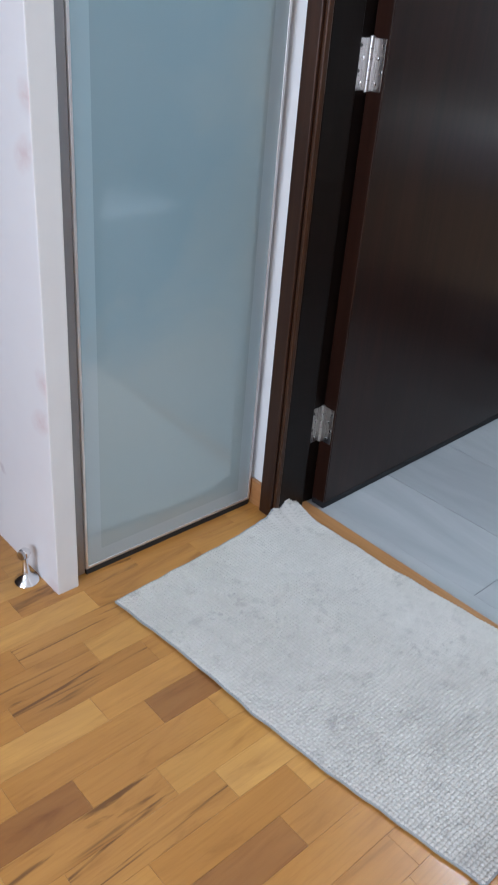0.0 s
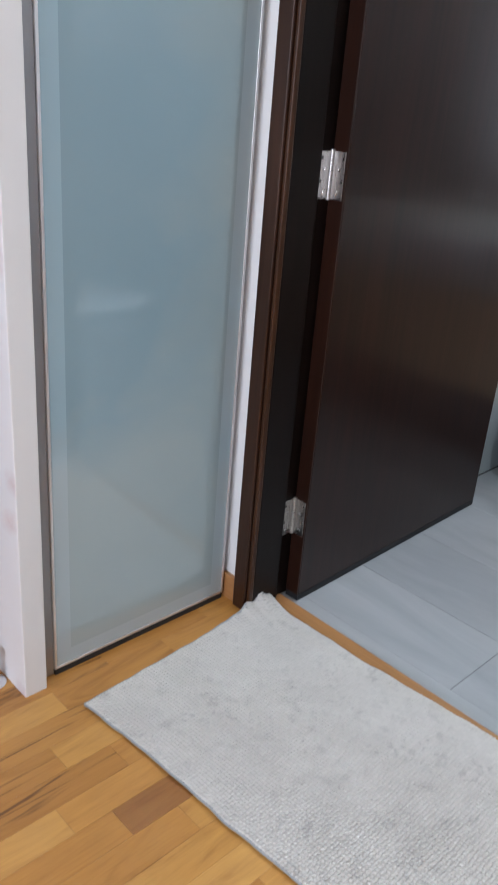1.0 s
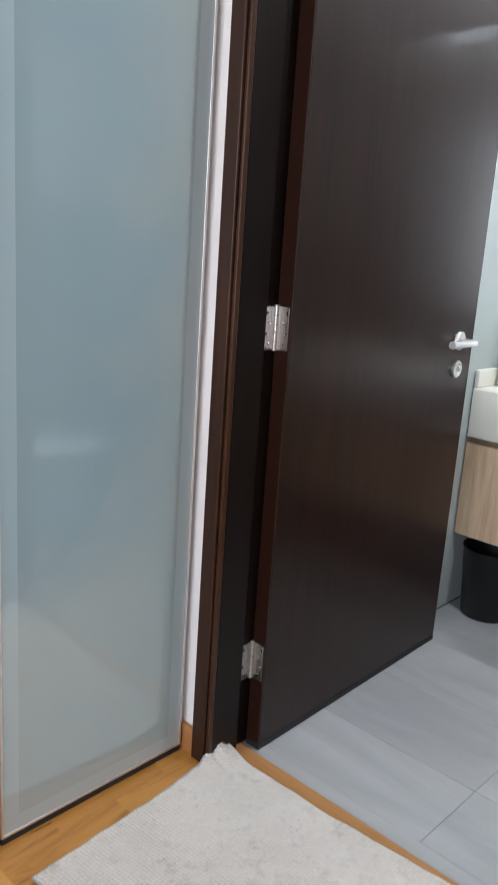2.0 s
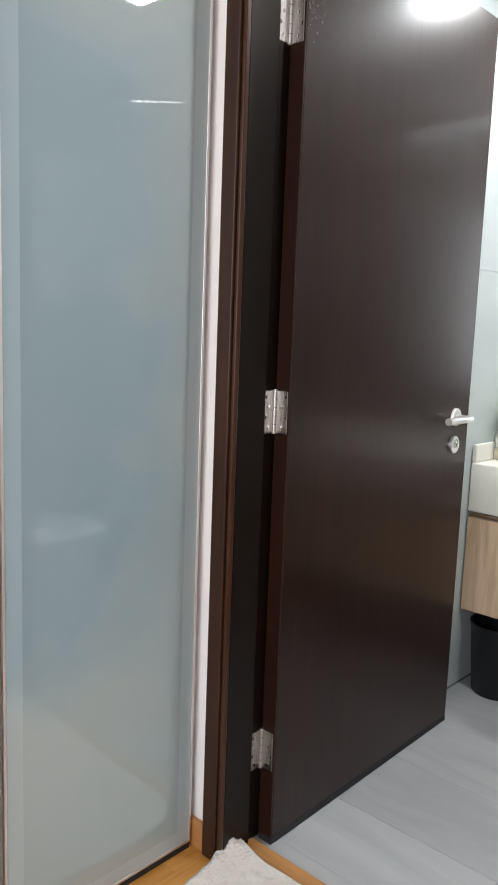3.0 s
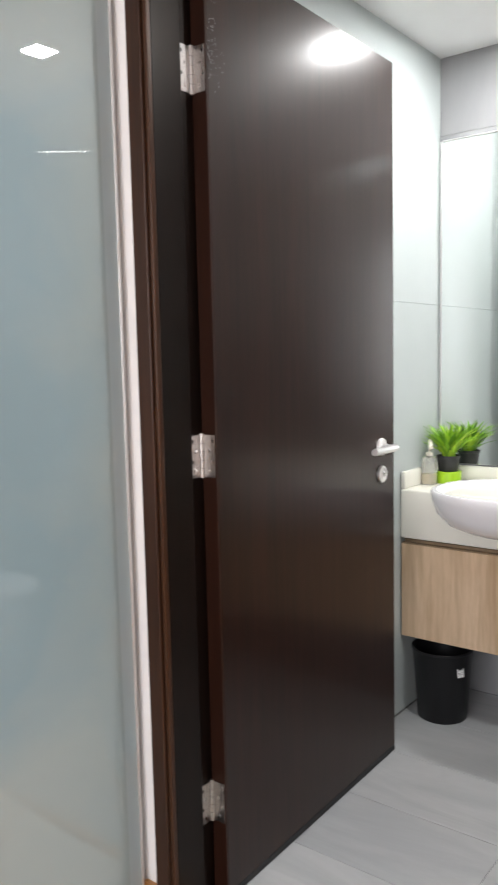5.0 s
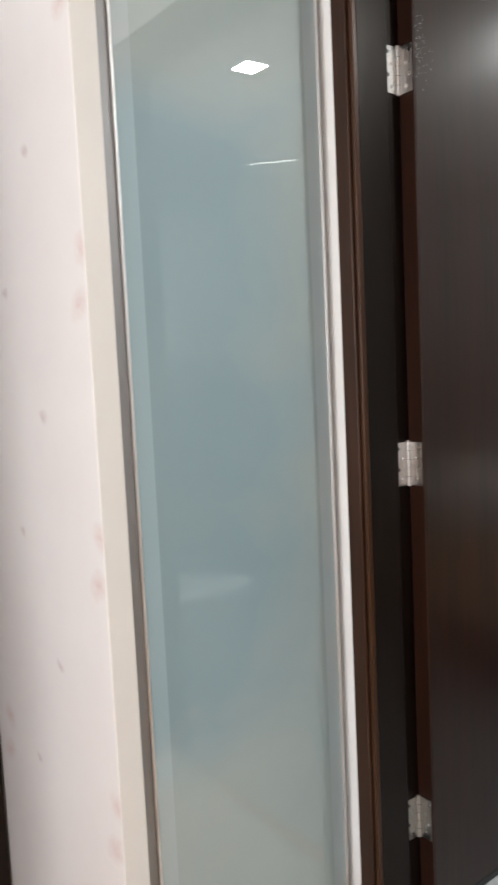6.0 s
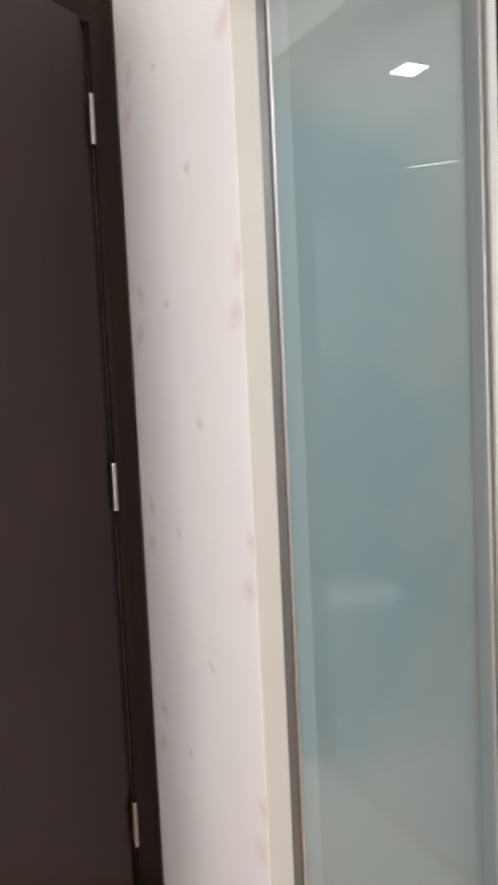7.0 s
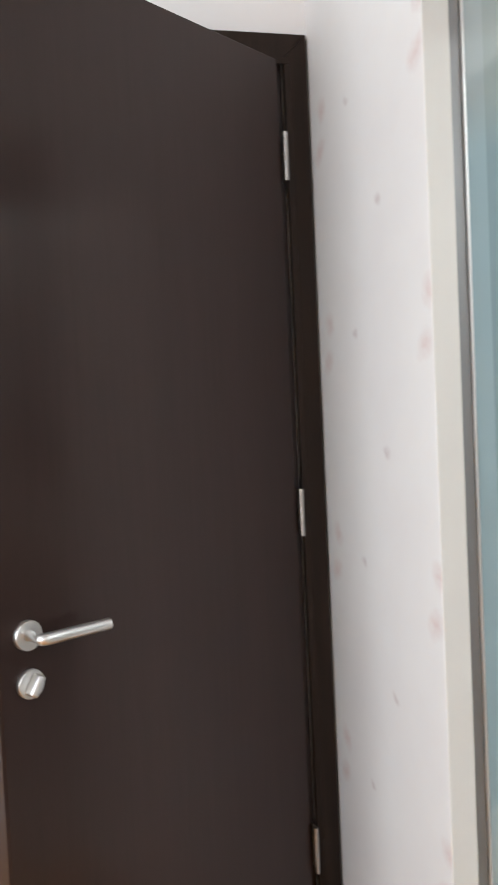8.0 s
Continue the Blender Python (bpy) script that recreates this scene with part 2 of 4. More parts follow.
def chenille_material(name):
    m = material(name, (0.6, 0.59, 0.57), 0.95)
    g = Graph(m)
    v = g.coords()
    big = g.noise(v, 5.5, 6, 0.65)
    spots = g.noise(v, 21.0, 5, 0.7)
    isl = g.add("ShaderNodeNewGeometry").outputs["Random Per Island"]
    c = g.ramp(big, (0.30, (0.575, 0.543, 0.492)), (0.58, (0.645, 0.610, 0.556)))
    stain = g.ramp(spots, (0.54, (0, 0, 0)), (0.70, (1, 1, 1)))
    c = g.mix(g.math('MULTIPLY', stain, 0.34), c, (0.30, 0.285, 0.265))
    flecks = g.math('MULTIPLY', g.noise(v, 75.0, 3, 0.6), g.noise(v, 9.0, 3, 0.5))
    dirt = g.ramp(flecks, (0.335, (0, 0, 0)), (0.40, (1, 1, 1)))
    c = g.mix(g.math('MULTIPLY', dirt, 0.22), c, (0.17, 0.16, 0.15))
    c = g.mix(1.0, c, g.ramp(isl, (0, (0.97, 0.97, 0.97)), (1, (1.02, 1.02, 1.02))), 'MULTIPLY')
    g.color(c)
    g.bump(g.noise(v, 900.0, 2), 0.25, 0.001)
    return m


CHENILLE = chenille_material("chenille_pile")
MAT_WEAVE = paint_material("off_white_mat_weave", (0.62, 0.585, 0.533), 0.95, 0.08, 0.4)
MAT_BASE = paint_material("grey_mat_backing", (0.33, 0.33, 0.32), 0.95)
OAK = veneer_material("light_oak_laminate", (0.43, 0.285, 0.165), (0.74, 0.56, 0.39), 0.42, "z", 0.4, 1.0, 0.0, 0.42)
# darker copy of the oak, with the shade of the cabinet gaps in its colour
OAK_SHADOW = veneer_material("shaded_oak", (0.22, 0.15, 0.09), (0.30, 0.21, 0.13), 0.5, "z", 0.4)
STONE_TOP = paint_material("cream_solid_surface", (0.80, 0.78, 0.70), 0.28, 0.02, 0.02)
CERAMIC = material("white_glazed_ceramic", (0.86, 0.85, 0.87), 0.08, Coat_Weight=0.5, Coat_Roughness=0.03)
MIRROR = material("mirror_silvering", (0.90, 0.93, 0.92), 0.0, 1.0)
BIN_PLASTIC = paint_material("black_plastic", (0.008, 0.008, 0.009), 0.36, 0.05, 0.1)
BIN_PLASTIC.node_tree.nodes["Principled BSDF"].inputs["Specular IOR Level"].default_value = 0.25
POT_BLACK = paint_material("black_pot_plastic", (0.02, 0.02, 0.02), 0.5)
LIME = paint_material("lime_plastic", (0.36, 0.62, 0.02), 0.35, 0.03, 0.02)
SOIL = paint_material("brown_soil", (0.05, 0.032, 0.02), 0.95, 0.3, 0.6)
LABEL_WHITE = material("white_label_paper", (0.78, 0.78, 0.76), 0.6)
LABEL_INK = material("black_ink", (0.03, 0.03, 0.03), 0.6)
SOAP_CLEAR = material("clear_bottle_plastic", (0.95, 0.95, 0.90), 0.15, Transmission_Weight=0.75)
SOAP_AMBER = material("amber_liquid_soap", (0.80, 0.68, 0.42), 0.25)
PUMP = material("ivory_pump_plastic", (0.72, 0.68, 0.58), 0.35)
CLEAR_GLASS = material("clear_screen_glass", (0.97, 0.99, 0.98), 0.0, Transmission_Weight=1.0, IOR=1.45)
UPVC = material("white_window_frame", (0.8, 0.8, 0.8), 0.35)


def leaf_material(name):
    m = material(name, (0.16, 0.36, 0.04), 0.42)
    g = Graph(m)
    isl = g.add("ShaderNodeNewGeometry").outputs["Random Per Island"]
    g.color(g.ramp(isl, (0, (0.09, 0.24, 0.02)), (0.5, (0.24, 0.50, 0.03)), (1, (0.48, 0.68, 0.05))))
    return m


LEAF = leaf_material("artificial_grass_leaf")


def glow_material(name, color, strength):
    m = material(name, (0.9, 0.9, 0.9), 0.4)
    b = m.node_tree.nodes["Principled BSDF"]
    b.inputs["Emission Color"].default_value = (*color, 1)
    b.inputs["Emission Strength"].default_value = strength
    return m


LED = glow_material("led_diffuser", (0.95, 1.0, 0.98), 60.0)

# ---- mesh helpers ----


def part(name, bm, mat, parent=None, label="", smooth=False):
    """One bmesh as one mesh object, under its thing."""
    me = bpy.data.meshes.new(name)
    bmesh.ops.recalc_face_normals(bm, faces=bm.faces)
    if smooth:
        for f in bm.faces:
            f.smooth = True
    bm.to_mesh(me)
    bm.free()
    for one in mat if isinstance(mat, (list, tuple)) else (mat,):
        me.materials.append(one)
    if smooth:
        me.set_sharp_from_angle(angle=radians(38))
    ob = new(name, me)
    ob.parent = parent
    if label:
        tagged(ob, label)
    return ob


def thing(name, m, label, category, kind="", group=""):
    ob = new(name)
    ob.empty_display_size = 0.05
    ob.matrix_world = m
    return tagged(ob, label, category, group, kind)


def box(x0, x1, y0, y1, z0, z1, bevel=0.0, segments=2, bm=None, mat=0):
    own = bmesh.new()
    bmesh.ops.create_cube(own, size=1.0)
    s = Matrix.Translation(((x0 + x1) / 2, (y0 + y1) / 2, (z0 + z1) / 2)) @ Matrix.Diagonal((abs(x1 - x0), abs(y1 - y0), abs(z1 - z0), 1))
    bmesh.ops.transform(own, matrix=s, verts=own.verts)
    if bevel:
        bmesh.ops.bevel(own, geom=own.edges[:], offset=bevel, segments=segments, profile=0.5, affect='EDGES', clamp_overlap=True)
    for f in own.faces:
        f.material_index = mat
    if bm is None:
        return own
    join(bm, own)
    return bm


def join(bm, other, m=None):
    if m is not None:
        bmesh.ops.transform(other, matrix=m, verts=other.verts)
    tmp = bpy.data.meshes.new("tmp")
    other.to_mesh(tmp)
    other.free()
    bm.from_mesh(tmp)
    bpy.data.meshes.remove(tmp)
    return bm


def lathe(profile, segments=32, squash=(1, 1)):
    """Turned body about z from (radius, height) pairs, closed at both ends."""
    bm = bmesh.new()
    rings = []
    for r, z in profile:
        rings.append([bm.verts.new((r * squash[0] * math.cos(a), r * squash[1] * math.sin(a), z))
                      for a in (2 * math.pi * i / segments for i in range(segments))])
    for lo, hi in zip(rings, rings[1:]):
        for i in range(segments):
            j = (i + 1) % segments
            bm.faces.new((lo[i], lo[j], hi[j], hi[i]))
    bm.faces.new(rings[0][::-1])
    bm.faces.new(rings[-1])
    return bm


def tube(points, radius, segments=14):
    """Round bar swept along points."""
    bm = bmesh.new()
    pts = [Vector(p) for p in points]
    rings = []
    for i, p in enumerate(pts):
        d = (pts[min(i + 1, len(pts) - 1)] - pts[max(i - 1, 0)]).normalized()
        q = d.to_track_quat('Z', 'Y')
        rings.append([bm.verts.new(p + q @ Vector((radius * math.cos(a), radius * math.sin(a), 0)))
                      for a in (2 * math.pi * k / segments for k in range(segments))])
    for lo, hi in zip(rings, rings[1:]):
        for k in range(segments):
            j = (k + 1) % segments
            bm.faces.new((lo[k], lo[j], hi[j], hi[k]))
    bm.faces.new(rings[0][::-1])
    bm.faces.new(rings[-1])
    return bm


def loft(rings, closed_ends=(True, True)):
    bm = bmesh.new()
    vs = [[bm.verts.new(p) for p in ring] for ring in rings]
    n = len(vs[0])
    for lo, hi in zip(vs, vs[1:]):
        for i in range(n):
            j = (i + 1) % n
            bm.faces.new((lo[i], lo[j], hi[j], hi[i]))
    if closed_ends[0]:
        bm.faces.new(vs[0][::-1])
    if closed_ends[1]:
        bm.faces.new(vs[-1])
    return bm


def oval(cx, cy, z, rx, ry, power=2.5, n=48):
    out = []
    for i in range(n):
        a = 2 * math.pi * i / n
        c, s = math.cos(a), math.sin(a)
        out.append((cx + rx * math.copysign(abs(c) ** (2 / power), c), cy + ry * math.copysign(abs(s) ** (2 / power), s), z))
    return out


def structure(name, bm, mat, label, category):
    return tagged(part(name, bm, mat), label, category, kind="structure")


# ---- structure: bedroom ----
BED_H, BATH_H, BATH_Z = 2.65, 2.294, -0.012
# partition with papered face and painted edge
bm = box(-0.582, -0.532, -0.022, 0.600, -0.02, BED_H, 0.0025)
for f in bm.faces:
    f.material_index = 1 if f.calc_center_median().x < -0.5805 and abs(f.normal.x) > 0.9 else 0
structure("wall_partition", bm, [PILLAR_PAINT, WALLPAPER_Y], "thin partition wall with sprigged wallpaper and painted edge", "wall")
# wall with the second door
bm = box(-3.5, -1.50, 0.60, 0.72, -0.02, BED_H)
box(-0.645, -0.532, 0.60, 0.72, -0.02, BED_H, bm=bm)
box(-1.50, -0.645, 0.60, 0.72, 2.115, BED_H, bm=bm)
structure("wall_north", bm, WALLPAPER_X, "off-white wallpapered wall with faint pink sprigs", "wall")
structure("wall_closet_back", box(-0.532, 0.0, 0.055, 0.11, -0.02, BED_H), WHITE_PAINT, "white painted wall behind the glass panel", "wall")
# wall with the bathroom doorway
bm = box(0.0, 0.165, -0.050, 0.11, -0.02, BED_H)
box(0.0, 0.165, -3.5, -0.995, -0.02, BED_H, bm=bm)
box(0.0, 0.165, -0.995, -0.050, 2.145, BED_H, bm=bm)
structure("wall_east", bm, WHITE_PAINT, "white painted wall around the bathroom doorway", "wall")
# unseen far side of the room, with a window added to light it
bm = box(-3.5, -3.4, -3.5, -2.60, -0.02, BED_H)
box(-3.5, -3.4, -0.30, 0.60, -0.02, BED_H, bm=bm)
box(-3.5, -3.4, -2.60, -0.30, -0.02, 0.70, bm=bm)
box(-3.5, -3.4, -2.60, -0.30, 2.40, BED_H, bm=bm)
structure("wall_west", bm, ROOM_PAINT, "pale painted bedroom wall with an added window opening", "wall")
structure("wall_south", box(-3.5, 0.165, -3.6, -3.5, -0.02, BED_H), ROOM_PAINT, "pale painted bedroom wall", "wall")
structure("ceiling", box(-3.6, 0.165, -3.6, 0.72, BED_H, BED_H + 0.1), CEILING_PAINT, "white painted bedroom ceiling", "ceiling")
# unseen walls and ceiling, added to close the dark space behind door_2
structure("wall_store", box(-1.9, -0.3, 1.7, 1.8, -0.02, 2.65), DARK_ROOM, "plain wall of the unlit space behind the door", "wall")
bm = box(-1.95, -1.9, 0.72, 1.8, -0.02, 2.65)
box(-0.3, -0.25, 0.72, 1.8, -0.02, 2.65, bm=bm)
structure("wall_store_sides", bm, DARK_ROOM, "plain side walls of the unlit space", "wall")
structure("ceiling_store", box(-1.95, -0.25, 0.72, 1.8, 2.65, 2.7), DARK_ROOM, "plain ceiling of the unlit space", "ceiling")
structure("baseboard", box(-0.013, 0.0, -0.038, 0.012, 0.0, 0.068, 0.002), TEAK_TRIM, "teak skirting board beside the door casing", "baseboard")
structure("baseboard_south", box(-0.013, 0.0, -3.5, -1.06, 0.0, 0.068, 0.002), TEAK_TRIM, "teak skirting board along the white wall", "baseboard")
structure("trim_threshold", box(0.002, 0.112, -0.985, -0.058, -0.02, 0.0, 0.002), TEAK_TRIM, "teak threshold strip in the doorway", "threshold")
structure("trim_sill", box(0.114, 0.164, -0.985, -0.058, -0.02, -0.010, 0.0008), FLOOR_TILE, "grey stone sill at the bathroom doorway", "threshold")
win = thing("added_window", pose(-3.45, -1.45, 0.70), "white framed window, added unseen to light the bedroom", "window", "structure")
for name, b in (("window_frame", (-0.03, 0.03, -1.15, 1.15, 0.0, 0.05)), ("window_frame", (-0.03, 0.03, -1.15, 1.15, 1.65, 1.70)),
                ("window_frame", (-0.03, 0.03, -1.15, -1.10, 0.05, 1.65)), ("window_frame", (-0.03, 0.03, 1.10, 1.15, 0.05, 1.65)),
                ("mullion", (-0.03, 0.03, -0.025, 0.025, 0.05, 1.65))):
    part(name, box(*b, 0.004), UPVC, win)

# ---- structure: bathroom ----
BX0, BX1, BY0, BY1 = 0.165, 1.583, -1.84, 0.016
structure("wall_bath_north", box(BX0, BX1 + 0.1, BY1 + 0.009, BY1 + 0.1, -0.1, 2.65), WALL_GROUT, "pale tiled bathroom side wall", "wall")
structure("wall_bath_east", box(BX1 + 0.009, BX1 + 0.1, BY0 - 0.1, BY1 + 0.009, -0.1, 2.65), GROUT, "grey tiled bathroom wall behind the vanity", "wall")
structure("wall_bath_south", box(BX0, BX1 + 0.009, BY0 - 0.1, BY0 - 0.009, -0.1, 2.65), GROUT, "grey tiled bathroom end wall", "wall")
structure("ceiling_bathroom", box(BX0, BX1 + 0.1, BY0 - 0.1, BY1 + 0.009, BATH_H, BATH_H + 0.08), CEILING_PAINT, "white bathroom ceiling", "ceiling")
structure("floor_bathroom", box(BX0, BX1 + 0.009, BY0 - 0.009, BY1 + 0.009, -0.1, BATH_Z - 0.0016), GROUT, "grey stoneware bathroom floor with thin joints", "floor")
structure("floor", box(-3.5, 0.0, -3.5, 1.75, -0.1, -0.0105), BLACK_GAP, "honey-coloured teak strip parquet floor", "floor")


# ---- doors ----
def hinge(parent, at, turn, length=0.102, open_leaf=True):
    """Butt hinge: plates at right angles, knuckle of five joints, countersunk screws."""
    h = part("hinge", tube([(0, 0, z) for z in (-length / 2 - 0.002, length / 2 + 0.003)], 0.0062, 16), STEEL, parent, "satin stainless butt hinge", True)
    h.matrix_local = pose(*at, 0, 0, turn)
    part("jamb_plate", box(-0.036, -0.004, -0.0012, 0.0012, -length / 2, length / 2, 0.0005, 1), STEEL, h)
    if open_leaf:
        part("leaf_plate", box(0.0004, 0.0018, -0.036, -0.004, -length / 2, length / 2, 0.0005, 1), STEEL, h)
    for k in range(4):
        z = length * (-0.36 + 0.24 * k)
        a = 0.022 if k % 2 else 0.013
        if open_leaf:
            s = lathe([(0.0042, 0.0), (0.0040, 0.0008), (0.0015, 0.0011)], 12)
            p = part("screw", s, CHROME, h, "", True)
            p.matrix_local = Matrix.Translation((0.0005, -a - 0.008, z)) @ pose(0, 0, 0, 0, -90, 0)
        s = lathe([(0.0042, 0.0), (0.0040, 0.0008), (0.0015, 0.0011)], 12)
        p = part("screw", s, SCREW_DARK if k % 2 else CHROME, h, "", True)
        p.matrix_local = Matrix.Translation((-a - 0.010, -0.0011, z)) @ pose(0, 0, 0, 90, 0, 0)
    for k in range(4):
        z = length * (-0.3 + 0.2 * k)
        part("knuckle_joint", tube([(0, 0, z - 0.0006), (0, 0, z + 0.0006)], 0.0064, 16), SCREW_DARK if open_leaf else STEEL, h)
    return h


def lever(parent, at, side, to_hinge=-1, tilt=0.0):
    """Round-bar lever on a round rose; side is the way out of the door face along y."""
    s = side
    rose = part("lever_handle", lathe([(0.0262, 0.0), (0.0262, 0.007), (0.0248, 0.0088), (0.010, 0.009)], 40), STEEL_BRIGHT, parent, "satin stainless lever handle", True)
    rose.matrix_local = pose(*at) @ pose(0, 0, 0, 90 if s < 0 else -90)
    bend = [(0, 0, 0.006), (0, 0, 0.0455)]
    for k in range(1, 7):
        a = math.pi / 2 * k / 6
        bend.append((to_hinge * 0.006 * (1 - math.cos(a)), 0, 0.0455 + 0.006 * math.sin(a)))
    rise = math.tan(radians(tilt))
    bend += [(to_hinge * 0.06, -s * -0.046 * rise, 0.0515), (to_hinge * 0.136, -s * -0.122 * rise, 0.0515)]
    part("lever_bar", tube(bend, 0.0104, 18), STEEL_BRIGHT, rose, "", True)
    return rose


def escutcheon(parent, at, side, knob):
    e = part("lock_rose", lathe([(0.0255, 0.0), (0.0255, 0.007), (0.0240, 0.0088), (0.017, 0.009), (0.0165, 0.006), (0.002, 0.006)], 40), STEEL_BRIGHT, parent, "satin stainless lock rose", True)
    e.matrix_local = pose(*at) @ pose(0, 0, 0, 90 if side < 0 else -90)
    if knob:
        part("thumb_turn", box(-0.0075, 0.0075, -0.019, 0.019, 0.006, 0.030, 0.0045, 3), STEEL_BRIGHT, e, "", True).matrix_local = pose(0, 0, 0, 0, 0, -32)
    else:
        part("lock_cylinder", lathe([(0.0085, 0.004), (0.0085, 0.011), (0.007, 0.0118)], 24, (0.7, 1.0)), CHROME, e, "", True)
        part("keyhole", box(-0.001, 0.001, -0.005, 0.005, 0.0115, 0.0124), BLACK_GAP, e)
    return e


def door_leaf(parent, m, width, z0, z1, back, locks, veneer, lipping):
    """Flush veneered leaf; hinge edge at x = 0, seen face at y = 0, back = the way to its other face."""
    t = 0.040 * back
    leaf = part("leaf", box(0.004, width - 0.004, 0, t, z0, z1, 0.0015, 1), veneer, parent, "dark wenge veneered flush door leaf")
    leaf.matrix_local = m
    part("hinge_edge", box(0.0, 0.004, 0.0004 * back, t - 0.0004 * back, z0 + 0.001, z1 - 0.001, 0.0008, 1), lipping, leaf, "dark lipping")
    part("lock_edge", box(width - 0.004, width, 0.0004 * back, t - 0.0004 * back, z0 + 0.001, z1 - 0.001, 0.0008, 1), lipping, leaf, "dark lipping")
    # black strip takes the place of the shadow between leaf and floor
    part("bottom_shade_strip", box(0.002, width - 0.002, -0.0008 * back, t, z0 - (0.0165 if back > 0 else 0.005), z0 - 0.0004, 0.0005, 1), BLACK_GAP, leaf, "black strip standing in for the shadow gap under the leaf")
    hx, hz, lz, tilt = locks
    for s, y in ((-back, 0.0), (back, t)):
        lever(leaf, (width - hx, y, hz), s, -1, tilt)
        escutcheon(leaf, (width - hx, y, lz), s, s == -back and tilt > 0.5)
    part("lock_faceplate", box(width - 0.0005, width + 0.0012, t / 2 - 0.011, t / 2 + 0.011, hz - 0.17, hz + 0.07, 0.0004, 1), STEEL, leaf, "steel lock faceplate")
    part("latch", box(width, width + 0.010, t / 2 - 0.006, t / 2 + 0.006, hz - 0.015, hz + 0.012, 0.002), CHROME, leaf)
    return leaf


d1 = thing("door_1", pose(0, 0, 0), "dark wenge bathroom door standing open at right angles", "door", "structure")
part("casing", box(-0.020, 0.0, -0.079, -0.038, 0.0, 2.185, 0.003), WENGE_FRAME, d1, "dark red-brown casing")
part("casing_bead", box(-0.014, 0.0, -0.090, -0.0795, 0.0, 2.120, 0.003), CASING_BEAD, d1, "lighter brown bead")
part("casing", box(-0.020, 0.0, -1.007, -0.966, 0.0, 2.185, 0.003), WENGE_FRAME, d1)
part("casing_bead", box(-0.014, 0.0, -0.9655, -0.955, 0.0, 2.120, 0.003), CASING_BEAD, d1)
part("head_casing", box(-0.020, 0.0, -0.9655, -0.0795, 2.132, 2.185, 0.003), WENGE_FRAME, d1)
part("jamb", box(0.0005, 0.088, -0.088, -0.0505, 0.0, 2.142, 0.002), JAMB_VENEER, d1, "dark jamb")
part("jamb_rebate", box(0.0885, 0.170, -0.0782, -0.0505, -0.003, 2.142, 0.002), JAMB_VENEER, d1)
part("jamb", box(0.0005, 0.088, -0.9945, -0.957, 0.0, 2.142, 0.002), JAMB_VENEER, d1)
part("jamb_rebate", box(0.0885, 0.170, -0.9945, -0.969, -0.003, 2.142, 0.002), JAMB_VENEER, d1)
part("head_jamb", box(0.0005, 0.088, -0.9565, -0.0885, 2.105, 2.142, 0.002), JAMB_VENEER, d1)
leaf = door_leaf(d1, pose(0.131, -0.1195, 0.0, 0, 0, 1.5), 0.872, 0.006, 2.100, 1, (0.088, 0.975, 0.893, 0.0), WENGE, WENGE_LIP)
for z in (0.2265, 1.034, 1.854):
    hinge(d1, (0.1288, -0.0795, z), 0, 0.095)
verts, faces = [], []
srng = random.Random(5)
for k in range(90):
    x, z = 0.006 + abs(srng.gauss(0, 0.022)), srng.gauss(1.90, 0.035)
    r, lean, i = srng.uniform(0.0004, 0.0011), srng.uniform(-0.4, 0.4), len(verts)
    tall = r * srng.uniform(1.0, 3.0)
    verts += [(x - r, -0.0001, z), (x + lean * r, -0.0001, z - tall), (x + r, -0.0001, z), (x - lean * r, -0.0001, z + tall), (x, -0.0007, z)]
    faces += [(i, i + 1, i + 4), (i + 1, i + 2, i + 4), (i + 2, i + 3, i + 4), (i + 3, i, i + 4)]
me = bpy.data.meshes.new("varnish_specks")
me.from_pydata(verts, [], faces)
me.materials.append(DARK_ALU)
specks = new("varnish_specks", me)
specks.parent = leaf
tagged(specks, "pale flecks in the varnish beside the top hinge", kind="stuff")


def prism(outline, y0, y1):
    """Board with an outline in x and z and eased edges."""
    bm = bmesh.new()
    ends = [[bm.verts.new((x, y, z)) for x, z in outline] for y in (y0, y1)]
    n = len(outline)
    bm.faces.new(ends[0])
    bm.faces.new(ends[1][::-1])
    for i in range(n):
        j = (i + 1) % n
        bm.faces.new((ends[0][i], ends[1][i], ends[1][j], ends[0][j]))
    bmesh.ops.bevel(bm, geom=bm.edges[:], offset=0.0006, segments=1, profile=0.5, affect='EDGES')
    return bm


d2 = thing("door_2", pose(0, 0, 0), "dark wenge room door standing ajar into the room", "door", "structure")
for name, outline in (("casing", ((-0.588, 0.0), (-0.588, 2.157), (-0.6445, 2.1005), (-0.6445, 0.0))),
                      ("casing", ((-1.560, 0.0), (-1.560, 2.157), (-1.5035, 2.1005), (-1.5035, 0.0))),
                      ("head_casing", ((-0.5887, 2.157), (-1.5593, 2.157), (-1.5028, 2.1005), (-0.6452, 2.1005)))):
    part(name, prism(outline, 0.580, 0.600), DARK_CASING, d2, "dark brown mitred casing")
for b in ((-0.6440, -0.6295, 0.0, 2.0860), (-1.5185, -1.5040, 0.0, 2.0860), (-1.5185, -0.6295, 2.0865, 2.1000)):
    part("casing_bead", box(b[0], b[1], 0.5765, 0.5795, b[2], b[3], 0.001), DARK_CASING, d2)
part("jamb", box(-0.660, -0.6455, 0.5995, 0.720, 0.0, 2.102, 0.002), WENGE, d2)
part("jamb_stop", box(-0.674, -0.6605, 0.645, 0.720, 0.0, 2.102, 0.002), WENGE, d2)
part("jamb", box(-1.4995, -1.485, 0.5995, 0.720, 0.0, 2.102, 0.002), WENGE, d2)
